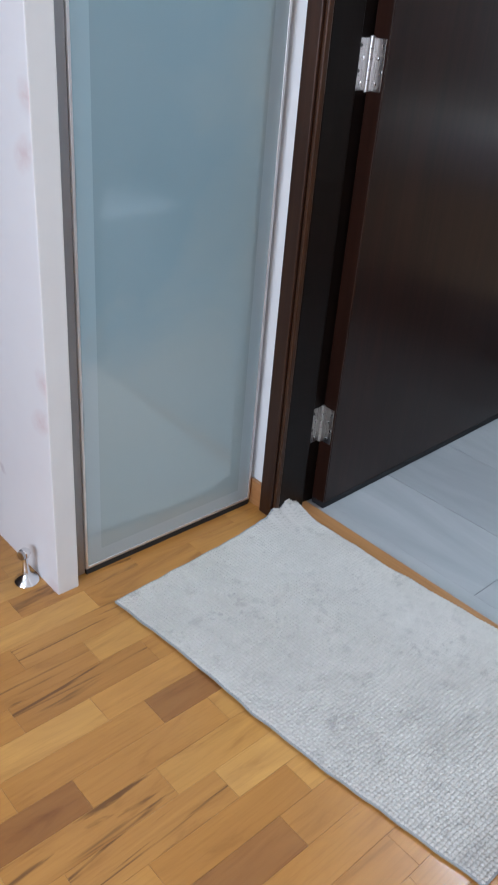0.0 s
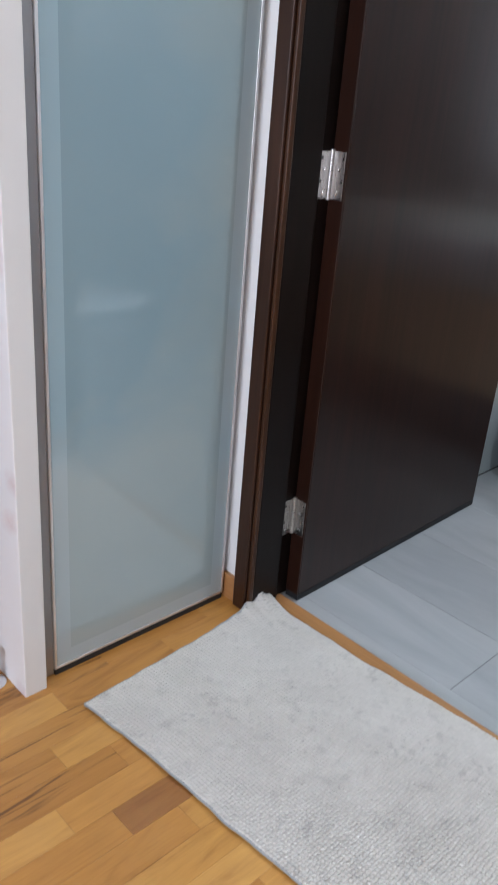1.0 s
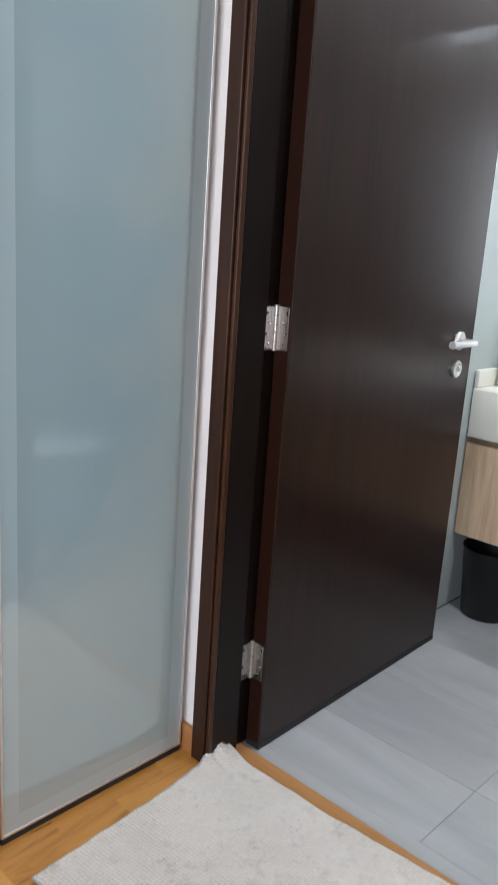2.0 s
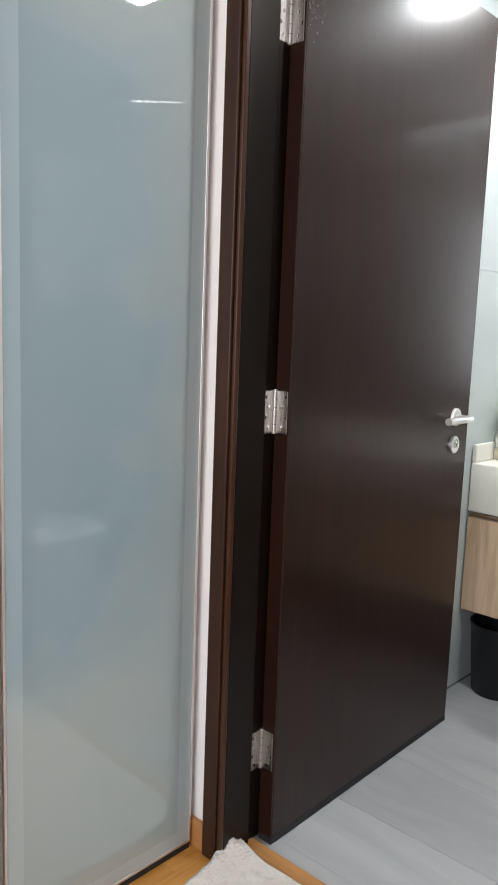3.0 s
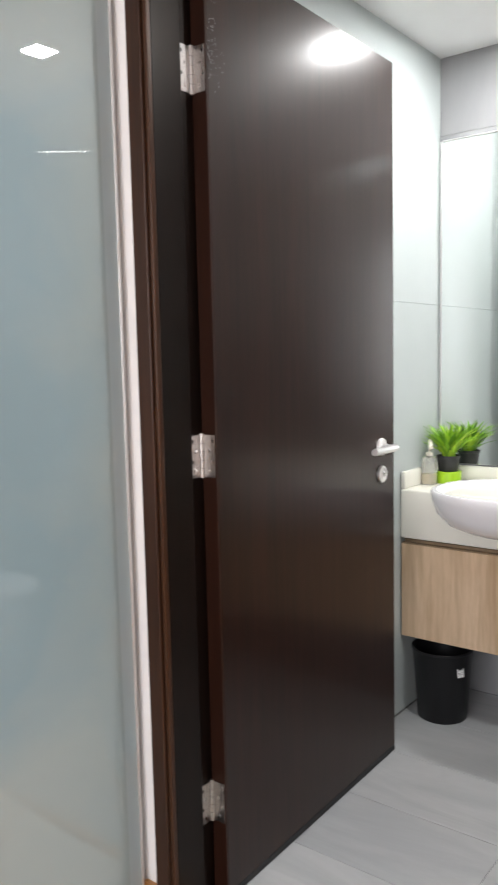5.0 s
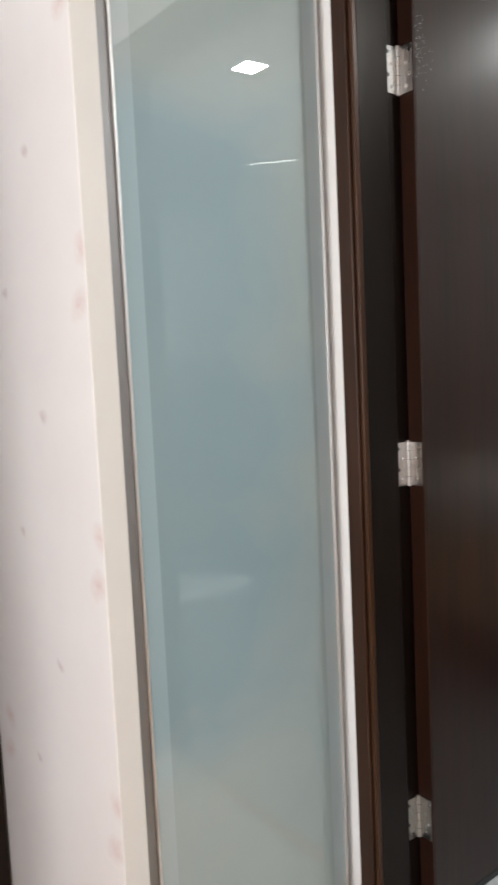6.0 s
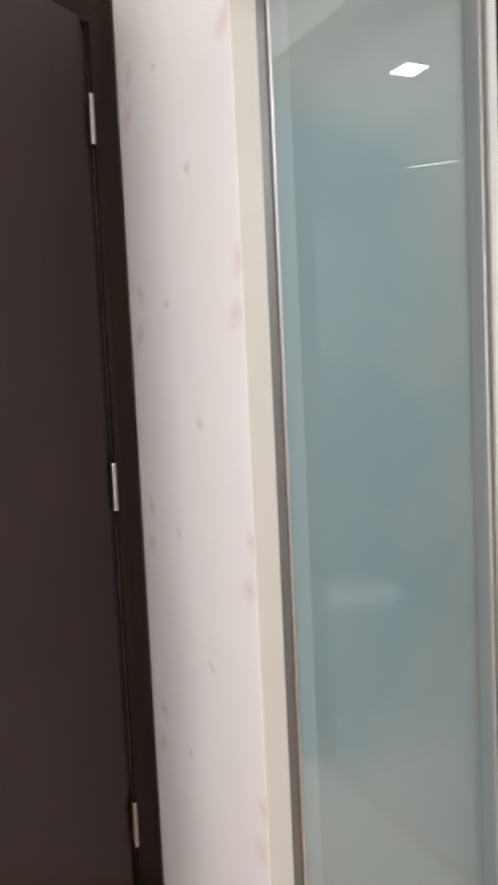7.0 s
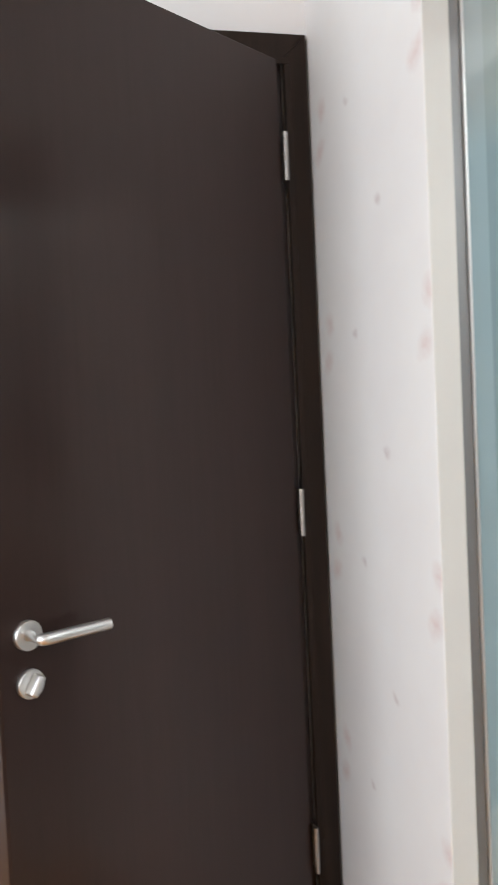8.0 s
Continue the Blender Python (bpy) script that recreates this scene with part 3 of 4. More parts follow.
part("head_jamb", box(-1.4845, -0.6605, 0.6, 0.720, 2.099, 2.113, 0.002), WENGE, d2)
leaf = door_leaf(d2, pose(-0.664, 0.572, 0.0, 0, 0, 180 + 35.2), 0.806, 0.006, 2.094, -1, (0.060, 0.914, 0.830, 2.0), WENGE_LIT, WENGE_LIT)
for z in (0.197, 1.027, 1.868):
    hinge(d2, (-0.6520, 0.566, z), -90, 0.108, False)

# ---- glass panel ----
gp = thing("glass_panel", pose(0, 0, 0), "tall frosted blue glass panel in a slim aluminium frame", "glass panel")
GX0, GX1, GZ0, GZ1 = -0.501, -0.021, 0.016, 2.42
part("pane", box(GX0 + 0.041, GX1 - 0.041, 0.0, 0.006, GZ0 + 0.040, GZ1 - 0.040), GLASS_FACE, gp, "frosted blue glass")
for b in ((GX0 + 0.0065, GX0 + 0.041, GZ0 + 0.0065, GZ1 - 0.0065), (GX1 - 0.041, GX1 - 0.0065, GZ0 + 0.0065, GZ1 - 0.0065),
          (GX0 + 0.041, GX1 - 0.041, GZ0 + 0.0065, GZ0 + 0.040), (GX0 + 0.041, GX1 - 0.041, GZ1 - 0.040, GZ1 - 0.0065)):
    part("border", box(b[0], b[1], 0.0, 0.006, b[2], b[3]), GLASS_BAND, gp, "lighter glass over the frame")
for b in ((GX0, GX0 + 0.006, GZ0, GZ1), (GX1 - 0.006, GX1, GZ0, GZ1), (GX0 + 0.0062, GX1 - 0.0062, GZ0, GZ0 + 0.006), (GX0 + 0.0062, GX1 - 0.0062, GZ1 - 0.006, GZ1)):
    part("frame", box(b[0], b[1], -0.002, 0.022, b[2], b[3], 0.0012), ALUMINIUM, gp, "slim aluminium edge")
# dark gap below the frame, put in as a black strip
part("bottom_shade_strip", box(GX0 + 0.002, GX1 - 0.002, 0.000, 0.024, 0.0005, GZ0 - 0.0005), BLACK_GAP, gp, "black strip standing in for the dark gap under the panel")
ch = thing("side_channel", pose(0, 0, 0), "grey aluminium channel between partition and glass panel", "channel")
part("channel_wall", box(-0.5315, -0.524, -0.004, 0.054, 0.004, BED_H - 0.01, 0.001), ALUMINIUM, ch)
# solid back in darker grey, standing in for the shaded recess
part("channel_back", box(-0.5238, -0.5013, 0.003, 0.054, 0.004, BED_H - 0.01, 0.001), DARK_ALU, ch, "grey fill, darkened for the shade in the channel")

# ---- door stop ----
ds = thing("door_stop", pose(-0.612, 0.060, 0.0), "polished chrome floor door stop beside the papered wall", "door stop")
part("base", lathe([(0.026, 0.0), (0.027, 0.002), (0.025, 0.006), (0.016, 0.012), (0.009, 0.022), (0.0058, 0.040), (0.0052, 0.058), (0.006, 0.064)], 32), CHROME, ds, "", True)
part("head", lathe([(0.005, 0.062), (0.010, 0.066), (0.0125, 0.073), (0.0115, 0.080), (0.006, 0.085)], 28), CHROME, ds, "", True)
part("buffer", tube([(-0.012, -0.004, 0.074), (-0.005, -0.002, 0.074)], 0.0105, 18), STEEL, ds, "", True)

# ---- bath mat ----
rng = np.random.default_rng(7)
A, B, C, D = (Vector(p) for p in ((-0.505, -0.118), (0.056, -0.084), (0.100, -0.985), (-0.420, -0.975)))


def mat_point(u, v):
    """u across from the room to the doorway, v from the far end towards the room."""
    p = A * (1 - u) * (1 - v) + B * u * (1 - v) + C * u * v + D * (1 - u) * v
    sway = 0.006 * math.sin(v * 7.0 + 0.6) * (1 - u) + 0.005 * math.sin(v * 9.0 + 2.0) * u
    z = 0.004 + 0.0025 * (noise.noise(Vector((u * 3.1, v * 4.3, 0.4))) + 1)
    # the far corner by the door post is pushed up into a fold
    z += 0.019 * math.exp(-((u - 0.97) / 0.07) ** 2 - (v / 0.045) ** 2)
    z += 0.012 * math.exp(-((u - 0.86) / 0.10) ** 2 - (v / 0.03) ** 2)
    z += 0.006 * math.exp(-((u - 1.0) / 0.05) ** 2) * max(0.0, math.sin(v * 31.0 + 1.0)) * math.exp(-((v - 0.3) / 0.12) ** 2)
    z += 0.008 * math.exp(-((u - 0.9) / 0.11) ** 2 - (v / 0.05) ** 2) * (1 + math.sin(u * 75.0))
    ragged = 0.004 * noise.noise(Vector((u * 2.0, v * 16.0, 7.0)))
    return Vector((p.x + sway + ragged, p.y + 0.004 * noise.noise(Vector((u * 12.0, v * 3.0, 2.0))), z))


bath_mat = thing("bath_mat", pose(0, 0, 0), "worn off-white chenille bath mat on the parquet", "mat")
NU, NV = 44, 66
bm = bmesh.new()
top = [[bm.verts.new(mat_point(i / NU, j / NV)) for j in range(NV + 1)] for i in range(NU + 1)]
low = [[bm.verts.new(mat_point(i / NU, j / NV) - Vector((0, 0, 0.0035))) for j in range(NV + 1)] for i in range(NU + 1)]
for i in range(NU):
    for j in range(NV):
        bm.faces.new((top[i][j], top[i + 1][j], top[i + 1][j + 1], top[i][j + 1]))
        bm.faces.new((low[i][j], low[i][j + 1], low[i + 1][j + 1], low[i + 1][j]))
for i in range(NU):
    for j in (0, NV):
        bm.faces.new((top[i][j], top[i + 1][j], low[i + 1][j], low[i][j]))
for j in range(NV):
    for i in (0, NU):
        bm.faces.new((top[i][j], top[i][j + 1], low[i][j + 1], low[i][j]))
part("backing", bm, MAT_WEAVE, bath_mat, "off-white woven backing", True)
for name, pts in (("hem", [(0.0, k / 60) for k in range(61)]),
                  ("hem", [(k / 40, 0.0) for k in range(41)]), ("hem", [(k / 40, 1.0) for k in range(41)])):
    part(name, tube([mat_point(u, v) + Vector((0, 0, -0.0006)) for u, v in pts], 0.0028, 8), MAT_BASE, bath_mat, "grey bound edge", True)
verts, faces = [], []
PU, PV = 68, 110
for i in range(PU):
    for j in range(PV):
        u = (i + 0.5 + rng.uniform(-0.025, 0.025)) / PU
        v = (j + 0.5 + rng.uniform(-0.025, 0.025)) / PV
        c = mat_point(u, v)
        # trodden flat towards the doorway
        worn = 1 / (1 + math.exp(-((u - 0.63 - 0.22 * v) * 12 + 3.0 * noise.noise(Vector((u * 4, v * 5, 3.0))))))
        h = (0.0037 * (1 - 0.93 * worn)) * rng.uniform(0.88, 1.12)
        r = 0.0047 * (1 + 0.25 * worn) * rng.uniform(0.96, 1.04)
        if rng.random() < 0.012:
            h *= 0.4
        lean = Vector((rng.uniform(-1, 1), rng.uniform(-1, 1), 0)) * 0.0004
        s = len(verts)
        turn = rng.uniform(0, 0.2)
        for wide, high in ((0.97, -0.12), (1.0, 0.35), (0.72, 0.8)):
            for k in range(6):
                a = turn + math.pi * k / 3
                verts.append((c.x + high * lean.x + wide * r * math.cos(a), c.y + high * lean.y + wide * r * math.sin(a), c.z + high * h))
        verts.append((c.x + lean.x, c.y + lean.y, c.z + h))
        for k in range(6):
            q = (k + 1) % 6
            faces.append((s + k, s + q, s + 6 + q, s + 6 + k))
            faces.append((s + 6 + k, s + 6 + q, s + 12 + q, s + 12 + k))
            faces.append((s + 12 + k, s + 12 + q, s + 18))
me = bpy.data.meshes.new("pile")
me.from_pydata(verts, [], faces)
me.materials.append(CHENILLE)
me.polygons.foreach_set("use_smooth", [True] * len(faces))
pile = new("pile", me)
pile.parent = bath_mat
tagged(pile, "off-white chenille bobbles with grey dirt", kind="stuff")

# ---- bathroom: vanity ----
VX, VT, VY1 = 1.258, 0.788, BY1 - 0.003
top_thing = thing("countertop", pose(0, 0, 0), "cream solid-surface vanity countertop with deep apron", "countertop")
slab = box(VX + 0.012, BX1 - 0.003, -1.25, VY1, VT - 0.03, VT, 0.001)
box(VX, VX + 0.022, -1.25, VY1, 0.618, VT - 0.0002, 0.007, 3, slab)
part("slab", slab, STONE_TOP, top_thing, "", True)
part("side_upstand", box(VX + 0.004, BX1 - 0.02, VY1 - 0.016, VY1, VT + 0.0005, 0.848, 0.004, 3), STONE_TOP, top_thing, "", True)
part("back_upstand", box(BX1 - 0.019, BX1 - 0.003, -1.25, VY1, VT + 0.0005, 0.840, 0.003), STONE_TOP, top_thing, "", True)
cab = thing("vanity_cabinet", pose(0, 0, 0), "wall-hung light oak vanity cabinet under the countertop", "cabinet")
part("body", box(VX + 0.024, BX1 - 0.003, -1.235, VY1 - 0.004, 0.274, 0.612, 0.001), OAK_SHADOW, cab, "oak carcass, darkened for the shade in the gaps")
for k in range(3):
    y1 = VY1 - 0.003 - 0.4015 * k
    dr = part("door", box(VX + 0.002, VX + 0.021, y1 - 0.398, y1, 0.270, 0.598, 0.0015), OAK, cab, "light oak grained door front")
    part("edge_strip", box(VX + 0.003, VX + 0.020, y1 - 0.397, y1 - 0.001, 0.5985, 0.603, 0.0005, 1), OAK_SHADOW, dr)

basin = thing("basin", pose(1.307, -0.408, 0.044) @ Matrix.Diagonal((1.14, 1, 0.94, 1)), "white oval semi-recessed ceramic washbasin", "washbasin")
outer = [oval(-0.02, 0, 0.660, 0.06, 0.12), oval(-0.015, 0, 0.667, 0.10, 0.185), oval(-0.01, 0, 0.692, 0.145, 0.245), oval(-0.004, 0, 0.732, 0.178, 0.282),
         oval(0, 0, 0.778, 0.194, 0.299), oval(0, 0, 0.806, 0.197, 0.302), oval(0, 0, 0.812, 0.194, 0.299), oval(0, 0, 0.814, 0.188, 0.293),
         oval(-0.004, 0, 0.812, 0.178, 0.283), oval(-0.006, 0, 0.798, 0.168, 0.273), oval(-0.008, 0, 0.755, 0.135, 0.225), oval(-0.01, 0, 0.720, 0.07, 0.12), oval(-0.01, 0, 0.716, 0.02, 0.02)]
part("bowl", loft(outer), CERAMIC, basin, "", True)
part("overflow_ring", lathe([(0.012, 0.0), (0.012, 0.003), (0.009, 0.004), (0.0085, 0.001)], 24), CHROME, basin, "chrome overflow ring", True).matrix_local = pose(0.151, -0.03, 0.783, 0, -62, 0)
part("waste", lathe([(0.020, 0.717), (0.020, 0.721), (0.012, 0.723)], 24), CHROME, basin, "", True)

tap = thing("tap", pose(1.498, -0.352, VT), "polished chrome basin mixer tap", "tap")
part("body", lathe([(0.026, 0.0), (0.026, 0.006), (0.0215, 0.010), (0.0205, 0.105), (0.0225, 0.110), (0.0225, 0.128), (0.012, 0.134)], 32), CHROME, tap, "", True)
part("spout", tube([(0, 0, 0.078), (-0.045, 0, 0.086), (-0.092, 0, 0.084), (-0.110, 0, 0.074), (-0.113, 0, 0.064)], 0.0125, 18), CHROME, tap, "", True)
part("lever", tube([(0.004, 0, 0.130), (-0.020, 0, 0.147), (-0.060, 0, 0.158)], 0.0065, 14), CHROME, tap, "", True)

mir = thing("mirror", pose(0, 0, 0), "large frameless wall mirror above the countertop", "mirror")
part("glass", box(BX1 - 0.014, BX1 - 0.009, -1.25, BY1 - 0.012, 0.846, 2.000, 0.0008, 1), MIRROR, mir)
part("edge_trim", box(BX1 - 0.015, BX1 - 0.004, BY1 - 0.0115, BY1 - 0.006, 0.844, 2.002, 0.001), ALUMINIUM, mir, "thin metal edge")
part("top_trim", box(BX1 - 0.015, BX1 - 0.004, -1.25, BY1 - 0.012, 2.0005, 2.006, 0.001), ALUMINIUM, mir)
part("backing", box(BX1 - 0.0085, BX1 - 0.002, -1.24, BY1 - 0.014, 0.848, 1.998), DARK_ALU, mir)

wb = thing("waste_bin", pose(1.325, -0.114, BATH_Z) @ Matrix.Diagonal((1, 1, 0.955, 1)), "round black plastic waste bin under the vanity", "bin")
part("bucket", lathe([(0.082, 0.0), (0.0845, 0.003), (0.101, 0.252), (0.1045, 0.256), (0.1045, 0.262), (0.099, 0.262), (0.096, 0.250), (0.080, 0.006), (0.01, 0.006)], 48), BIN_PLASTIC, wb, "", True)
sticker = part("sticker", box(-0.0135, 0.0135, -0.0006, 0.0006, -0.022, 0.022, 0.0002, 1), LABEL_WHITE, wb, "white barcode sticker")
ang = math.radians(-118)
sticker.matrix_local = pose(0.0975 * math.cos(ang), 0.0975 * math.sin(ang), 0.200, -4.5, 0, -28)
for k in range(5):
    part("barcode_bar", box(-0.010 + 0.0042 * k, -0.0085 + 0.0042 * k, -0.0011, -0.0007, 0.001, 0.018), LABEL_INK, sticker)
for k in range(3):
    part("print_bar", box(-0.010, 0.008 - 0.003 * k, -0.0011, -0.0007, -0.006 - 0.005 * k, -0.0045 - 0.005 * k), LABEL_INK, sticker)

plant = thing("potted_plant", pose(1.478, -0.066, VT), "small artificial grass plant in a black pot with lime base", "plant")
part("saucer", lathe([(0.043, 0.0), (0.045, 0.002), (0.0455, 0.040), (0.043, 0.042), (0.036, 0.042)], 36), LIME, plant, "lime green base", True)
part("pot", lathe([(0.033, 0.042), (0.034, 0.044), (0.040, 0.088), (0.0425, 0.089), (0.0425, 0.098), (0.0385, 0.098), (0.038, 0.090), (0.01, 0.090)], 36), POT_BLACK, plant, "black plastic pot", True)
part("soil", lathe([(0.037, 0.088), (0.036, 0.092), (0.01, 0.094)], 24), SOIL, plant, "", True)
verts, faces = [], []
for k in range(190):
    a, reach = rng.uniform(0, 2 * math.pi), rng.uniform(0.02, 0.105)
    high = rng.uniform(0.04, 0.108) * (1.15 - 3.0 * max(0, reach - 0.06))
    p0 = Vector((0.022 * math.cos(a) * rng.random(), 0.022 * math.sin(a) * rng.random(), 0.090))
    out, side = Vector((math.cos(a), math.sin(a), 0)), Vector((-math.sin(a), math.cos(a), 0))
    w, s = rng.uniform(0.0022, 0.0072), len(verts)
    for i in range(5):
        f = i / 4
        c = p0 + out * reach * f ** 1.4 + Vector((0, 0, high * (1.5 * f - 0.5 * f * f)))
        wide = w * (0.45 + 1.5 * f * (1 - f) * 2) * (1 - f ** 4) + 0.0002
        verts += [tuple(c - side * wide), tuple(c + Vector((0, 0, 0.0009))), tuple(c + side * wide)]
    for i in range(4):
        q = s + 3 * i
        faces += [(q, q + 1, q + 4, q + 3), (q + 1, q + 2, q + 5, q + 4)]
me = bpy.data.meshes.new("foliage")
me.from_pydata([v if v[0] < 0.085 else (0.085, v[1], v[2]) for v in verts], [], faces)
me.materials.append(LEAF)
fol = new("foliage", me)
fol.parent = plant
tagged(fol, "bright green grass-like leaves", kind="stuff")

soap = thing("soap_dispenser", pose(1.405, -0.026, VT), "clear pump bottle with amber soap on the countertop", "soap bottle")
part("bottle", loft([oval(0, 0, z, r, r * 0.82, 4.0, 32) for r, z in ((0.026, 0.001), (0.0275, 0.004), (0.0275, 0.088), (0.024, 0.097), (0.012, 0.101))]), SOAP_CLEAR, soap, "", True)
part("soap", loft([oval(0, 0, z, r, r * 0.82, 4.0, 32) for r, z in ((0.024, 0.004), (0.0253, 0.008), (0.0253, 0.040))]), SOAP_AMBER, soap, "amber liquid", True)
part("collar", lathe([(0.0125, 0.1015), (0.0125, 0.114), (0.005, 0.116)], 24), PUMP, soap, "", True)
part("pump_stem", tube([(0, 0, 0.115), (0, 0, 0.142)], 0.004, 12), PUMP, soap, "", True)
part("nozzle", tube([(0.014, 0.004, 0.152), (-0.012, -0.010, 0.148), (-0.040, -0.026, 0.136)], 0.0075, 12), PUMP, soap, "ivory pump nozzle", True)

# ---- bathroom: toilet, lamps ----
wc = thing("toilet", pose(0.177, -1.36, BATH_Z), "white ceramic toilet with closed lid", "toilet")
part("pan", loft([oval(0.25, 0, z, rx, ry, 2.6) for z, rx, ry in ((0.0, 0.19, 0.12), (0.05, 0.185, 0.115), (0.2, 0.20, 0.13), (0.32, 0.24, 0.17), (0.385, 0.25, 0.18), (0.392, 0.24, 0.17))]), CERAMIC, wc, "", True)
part("lid", loft([oval(0.265, 0, z, rx, ry, 2.6) for z, rx, ry in ((0.394, 0.25, 0.182), (0.40, 0.256, 0.187), (0.425, 0.254, 0.186), (0.434, 0.235, 0.17))]), CERAMIC, wc, "", True)

screen = thing("shower_screen", pose(0, 0, 0), "narrow clear glass shower screen hung from a thin rail", "shower screen")
# rail, clamp and knob are white to imitate bright glints on chrome
part("top_rail", tube([(0.760, -1.245, 2.03), (0.886, -1.100, 2.03)], 0.0045, 16), UPVC, screen, "thin rail, white for the glint on its metal", True)
part("ceiling_post", tube([(0.890, -1.096, 2.022), (0.890, -1.096, BATH_H)], 0.004, 14), CHROME, screen, "", True)
pane = part("pane", box(-0.093, 0.093, -0.004, 0.004, BATH_Z, 2.0245, 0.001, 1), CLEAR_GLASS, screen, "clear glass")
pane.matrix_local = pose(0.823, -1.1725, 0, 0, 0, 49)
pane.visible_shadow = False
part("clamp", box(-0.016, 0.016, 0.0045, 0.010, 0.865, 0.872, 0.001), UPVC, pane, "clamp, white for its glint")
part("knob", tube([(-0.04, 0.0045, 1.138), (-0.04, 0.016, 1.138)], 0.004, 12), UPVC, pane, "", True)

stay = thing("door_stay", pose(0.968, BY1, 2.04), "black wall bracket with steel arm behind the bathroom door", "door stay")
part("bracket", box(-0.014, 0.014, -0.026, -0.0005, -0.016, 0.016, 0.002), POT_BLACK, stay, "black bracket")
part("arm", box(-0.112, -0.0145, -0.020, -0.012, -0.009, 0.009, 0.002), STEEL_BRIGHT, stay, "flat steel arm")


def led_panel(x, y):
    lamp = thing("ceiling_light", pose(x, y, BATH_H), "square recessed LED panel, lit", "ceiling light", group="bathroom ceiling lights")
    for b in ((-0.056, 0.056, 0.0445, 0.056), (-0.056, 0.056, -0.056, -0.0445), (-0.056, -0.0445, -0.044, 0.044), (0.0445, 0.056, -0.044, 0.044)):
        part("frame", box(*b, -0.009, 0.0, 0.001), UPVC, lamp)
    part("diffuser", box(-0.044, 0.044, -0.044, 0.044, -0.006, -0.001), LED, lamp, "glowing diffuser")
    return lamp


led_panel(0.59, -1.0)
led_panel(1.24, -0.38)

# ---- floor and wall pieces ----


def piece_mesh(name, l, w, h, bevel):
    bm = bmesh.new()
    b = bevel
    ring = lambda k, z: [bm.verts.new((x, y, z)) for x, y in ((k, k), (l - k, k), (l - k, w - k), (k, w - k))]
    r0, r1, r2 = ring(0, -h), ring(0, -b), ring(b, 0)
    for lo, hi in ((r0, r1), (r1, r2)):
        for i in range(4):
            j = (i + 1) % 4
            bm.faces.new((lo[i], lo[j], hi[j], hi[i]))
    bm.faces.new(r2)
    me = bpy.data.meshes.new(name)
    bm.to_mesh(me)
    bm.free()
    return me


def place(name, me, mat, parent, m):
    if not me.materials:
        me.materials.append(mat)
    ob = new(name, me)
    ob.parent = parent
    ob.matrix_parent_inverse = parent.matrix_world.inverted()
    ob.matrix_basis = m
    return ob


# bathroom floor tiles
bf = bpy.data.objects["floor_bathroom"]
tile_sets = {}
xs = [BX0] + [0.121 + 0.2895 * k for k in range(1, 6)] + [BX1]
ys = [BY0, -1.733, -1.150, -0.567, 0.010]
for x0, x1 in zip(xs, xs[1:]):
    for y0, y1 in zip(ys, ys[1:]):
        key = (round(x1 - x0, 3), round(y1 - y0, 3))
        if key not in tile_sets:
            tile_sets[key] = piece_mesh("tile", x1 - x0 - 0.0014, y1 - y0 - 0.0014, 0.006, 0.0007)
        place("tile", tile_sets[key], FLOOR_TILE, bf, pose(x0 + 0.0011, y0 + 0.0011, BATH_Z + random.uniform(-0.0001, 0.0001)))

# bathroom wall tiles
for wall, mat, axis, at, span, joints, rows in (
        ("wall_bath_north", WALL_TILE, "y", BY1, (BX0, BX1), (BX0, 0.40, BX1), (BATH_Z, 1.425, BATH_H)),
        ("wall_bath_east", GREY_TILE, "x", BX1, (BY0, BY1), (BY0, -1.18, -0.58, BY1), (BATH_Z, 0.225, 0.825, 1.425, 2.025, BATH_H)),
        ("wall_east", GREY_TILE, "x+", BX0 + 0.0095, (BY0, -1.0), (BY0, -1.42, -1.0), (BATH_Z, 0.588, 1.188, 1.788, BATH_H)),
        ("wall_bath_south", DARK_TILE, "y-", BY0, (BX0, BX1), (BX0, 0.565, 1.10, BX1), (BATH_Z, 0.70, 1.30, 1.93, BATH_H))):
    par = bpy.data.objects[wall]
    for a0, a1 in zip(joints, joints[1:]):
        for z0, z1 in zip(rows, rows[1:]):
            me = piece_mesh("wall_tile", a1 - a0 - 0.0009, z1 - z0 - 0.0009, 0.009, 0.0003)
            if axis == "y":
                m = pose(a0 + 0.0008, at, z0 + 0.0008, 90, 0, 0)
            elif axis == "y-":
                m = pose(a1 - 0.0008, at, z0 + 0.0008, 90, 0, 180)
            elif axis == "x+":
                m = pose(at, a0 + 0.0008, z0 + 0.0008, 90, 0, 90)
            else:
                m = pose(at, a1 - 0.0008, z0 + 0.0008, 90, 0, -90)
            # charcoal in the south wall's top row stands in for shade above the downlight's cone
            if wall == "wall_bath_east" and a1 < -1.0:
                use = WALL_TILE
            else:
                use = GREY_TILE if wall == "wall_bath_south" and (a0 > 0.9 or z0 == 1.30) else mat
            place("wall_tile", me, use, par, m)

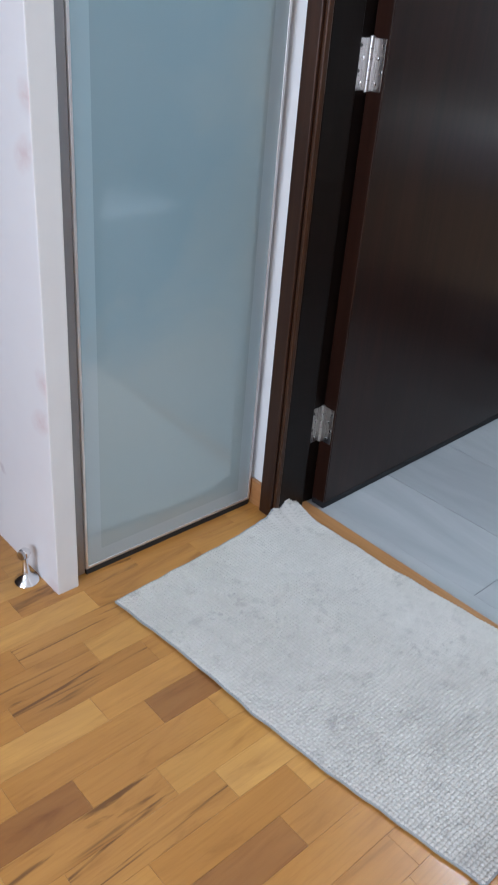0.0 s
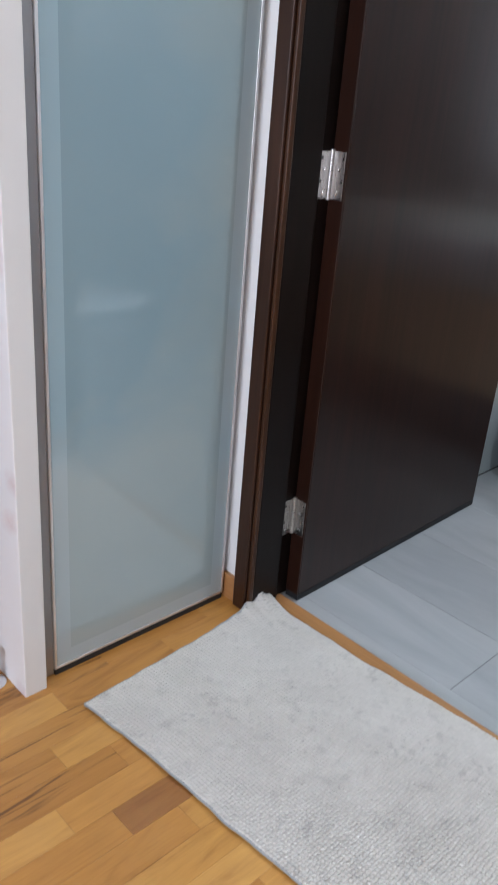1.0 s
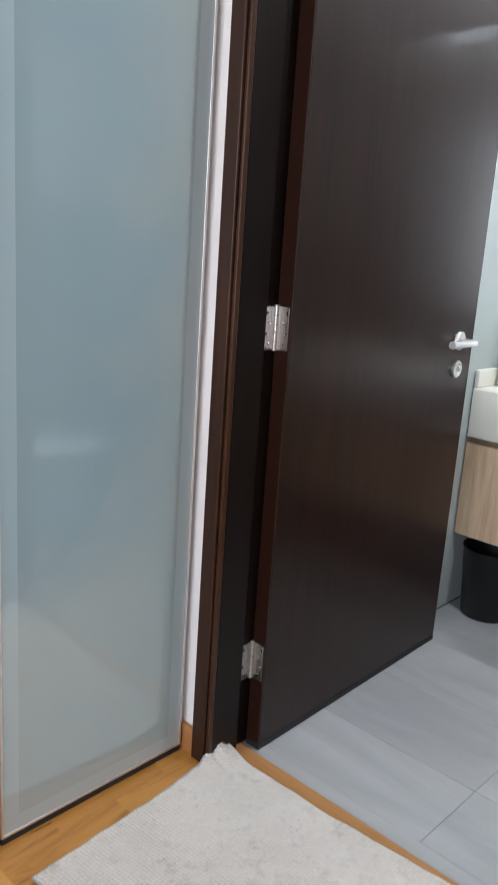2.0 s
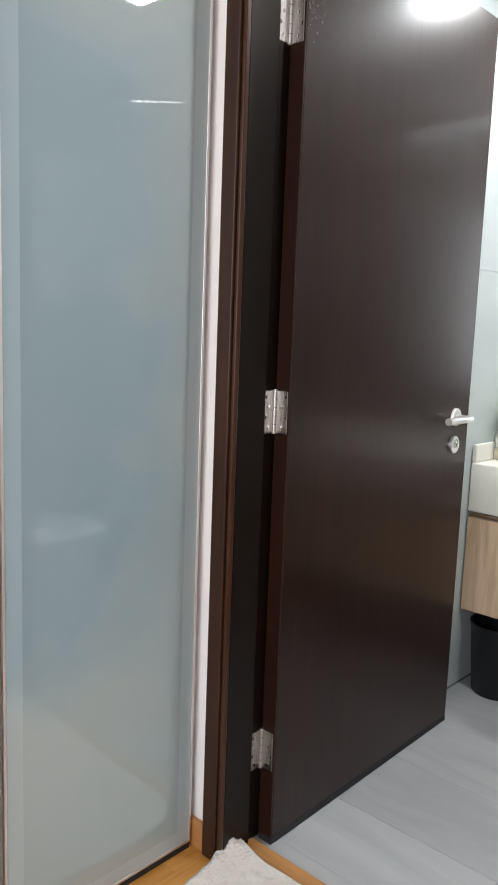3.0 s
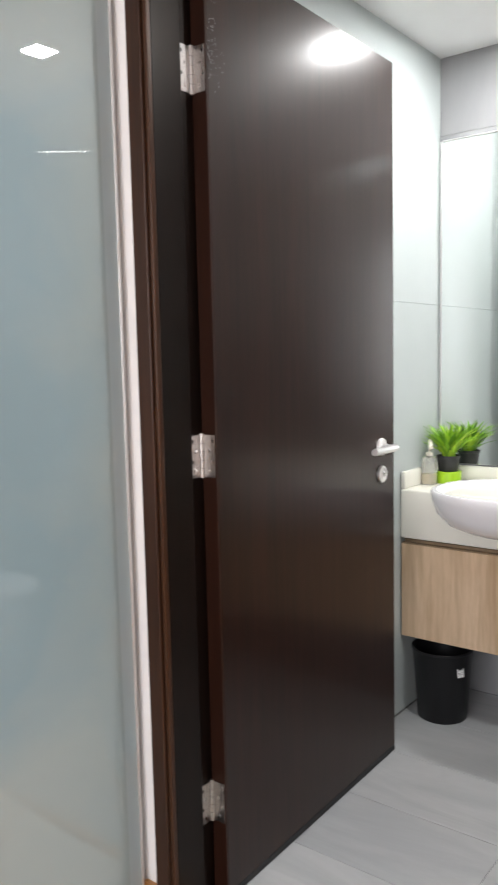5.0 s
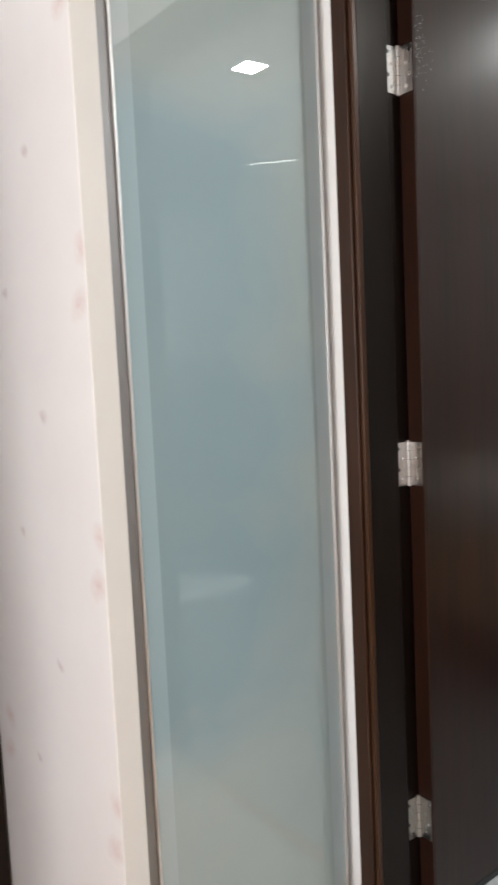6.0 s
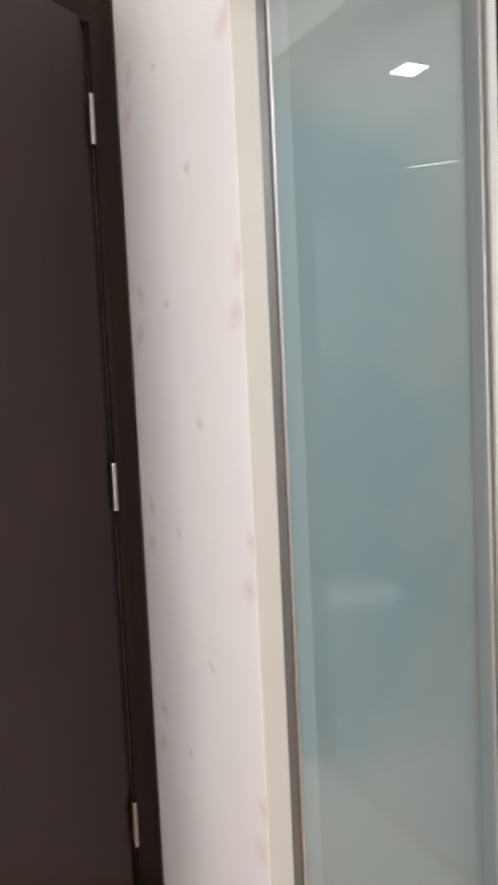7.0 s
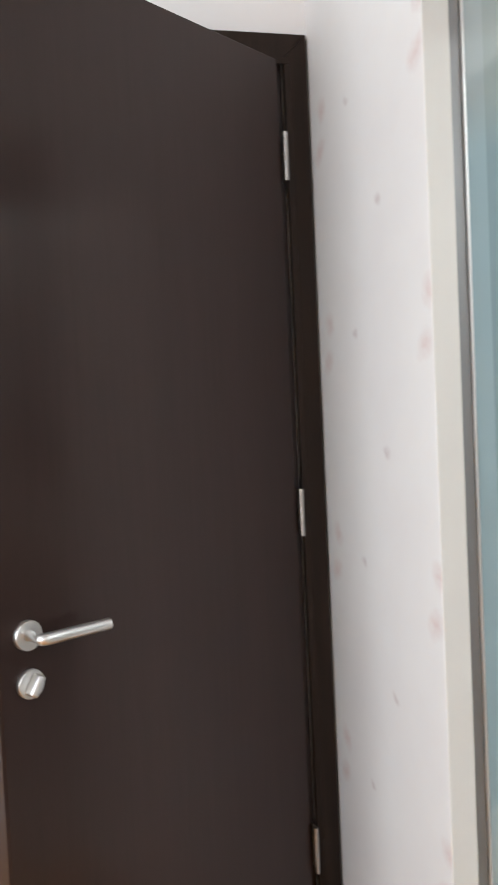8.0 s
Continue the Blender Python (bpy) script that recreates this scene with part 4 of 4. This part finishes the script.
# parquet strips of one length in rows along x, each row with its own offset
fl = bpy.data.objects["floor"]
ROW, ROW0, STRIP = 0.0655, -0.040, 0.2855
OFFSETS = {-1: -0.674, 0: -0.532, 1: -0.737, 2: -0.615, 3: -0.522, 4: -0.680, 5: -0.605, 6: -0.509, 7: -0.674, 8: -0.600, 9: -0.496, 11: -0.433}
BROWN = {(5, 0), (6, -2), (10, 0)}
HONEY = {(6, -1), (5, -1)}
STREAKED = {(8, -1), (1, 0), (3, -1), (-1, 0), (7, -1)}
PALE = {(0, -1), (6, 0), (9, 0), (2, 0), (4, -1), (8, 0), (7, 0)}
prng = random.Random(11)
strips = {}


def strip_mesh(l, tone):
    key = (round(l, 3), tone)
    if key not in strips:
        strips[key] = piece_mesh("plank", l - 0.0003, ROW - 0.0003, 0.009, 0.0004)
        strips[key].materials.append(PARQUET[tone])
    return strips[key]


far_v, far_f, far_t = [], [], []
for k in range(-28, 53):
    y0 = ROW0 - ROW * (k + 1)
    start = OFFSETS.get(k, -0.5 + prng.uniform(0, STRIP))
    for n in range(-12, 5):
        x, x1 = start + STRIP * n, min(start + STRIP * (n + 1), -0.001)
        if x1 - x < 0.008 or x1 < -3.39:
            continue
        x = max(x, -3.4)
        tone = 1 if (k, n) in HONEY else 3 if (k, n) in STREAKED else 2 if (k, n) in BROWN else 0 if (k, n) in PALE else prng.choice((0, 0, 1, 1, 1, 1, 1, 2, 3))
        if -1.5 < x and -1.45 < y0 < 0.6:
            place("plank", strip_mesh(x1 - x, tone), PARQUET[tone], fl, pose(x, y0, prng.uniform(-0.0002, 0.0002)))
        else:
            i, b = len(far_v), 0.0006
            far_v += [(x + b, y0 + b, 0), (x1 - b, y0 + b, 0), (x1 - b, y0 + ROW - b, 0), (x + b, y0 + ROW - b, 0)]
            far_f.append((i, i + 1, i + 2, i + 3))
            far_t.append(tone)
me = bpy.data.meshes.new("far_planks")
me.from_pydata(far_v, [], far_f)
for one in PARQUET:
    me.materials.append(one)
me.polygons.foreach_set("material_index", far_t)
fp = new("far_planks", me)
fp.parent = fl
tagged(fp, "teak parquet strips away from the doorway", kind="stuff")
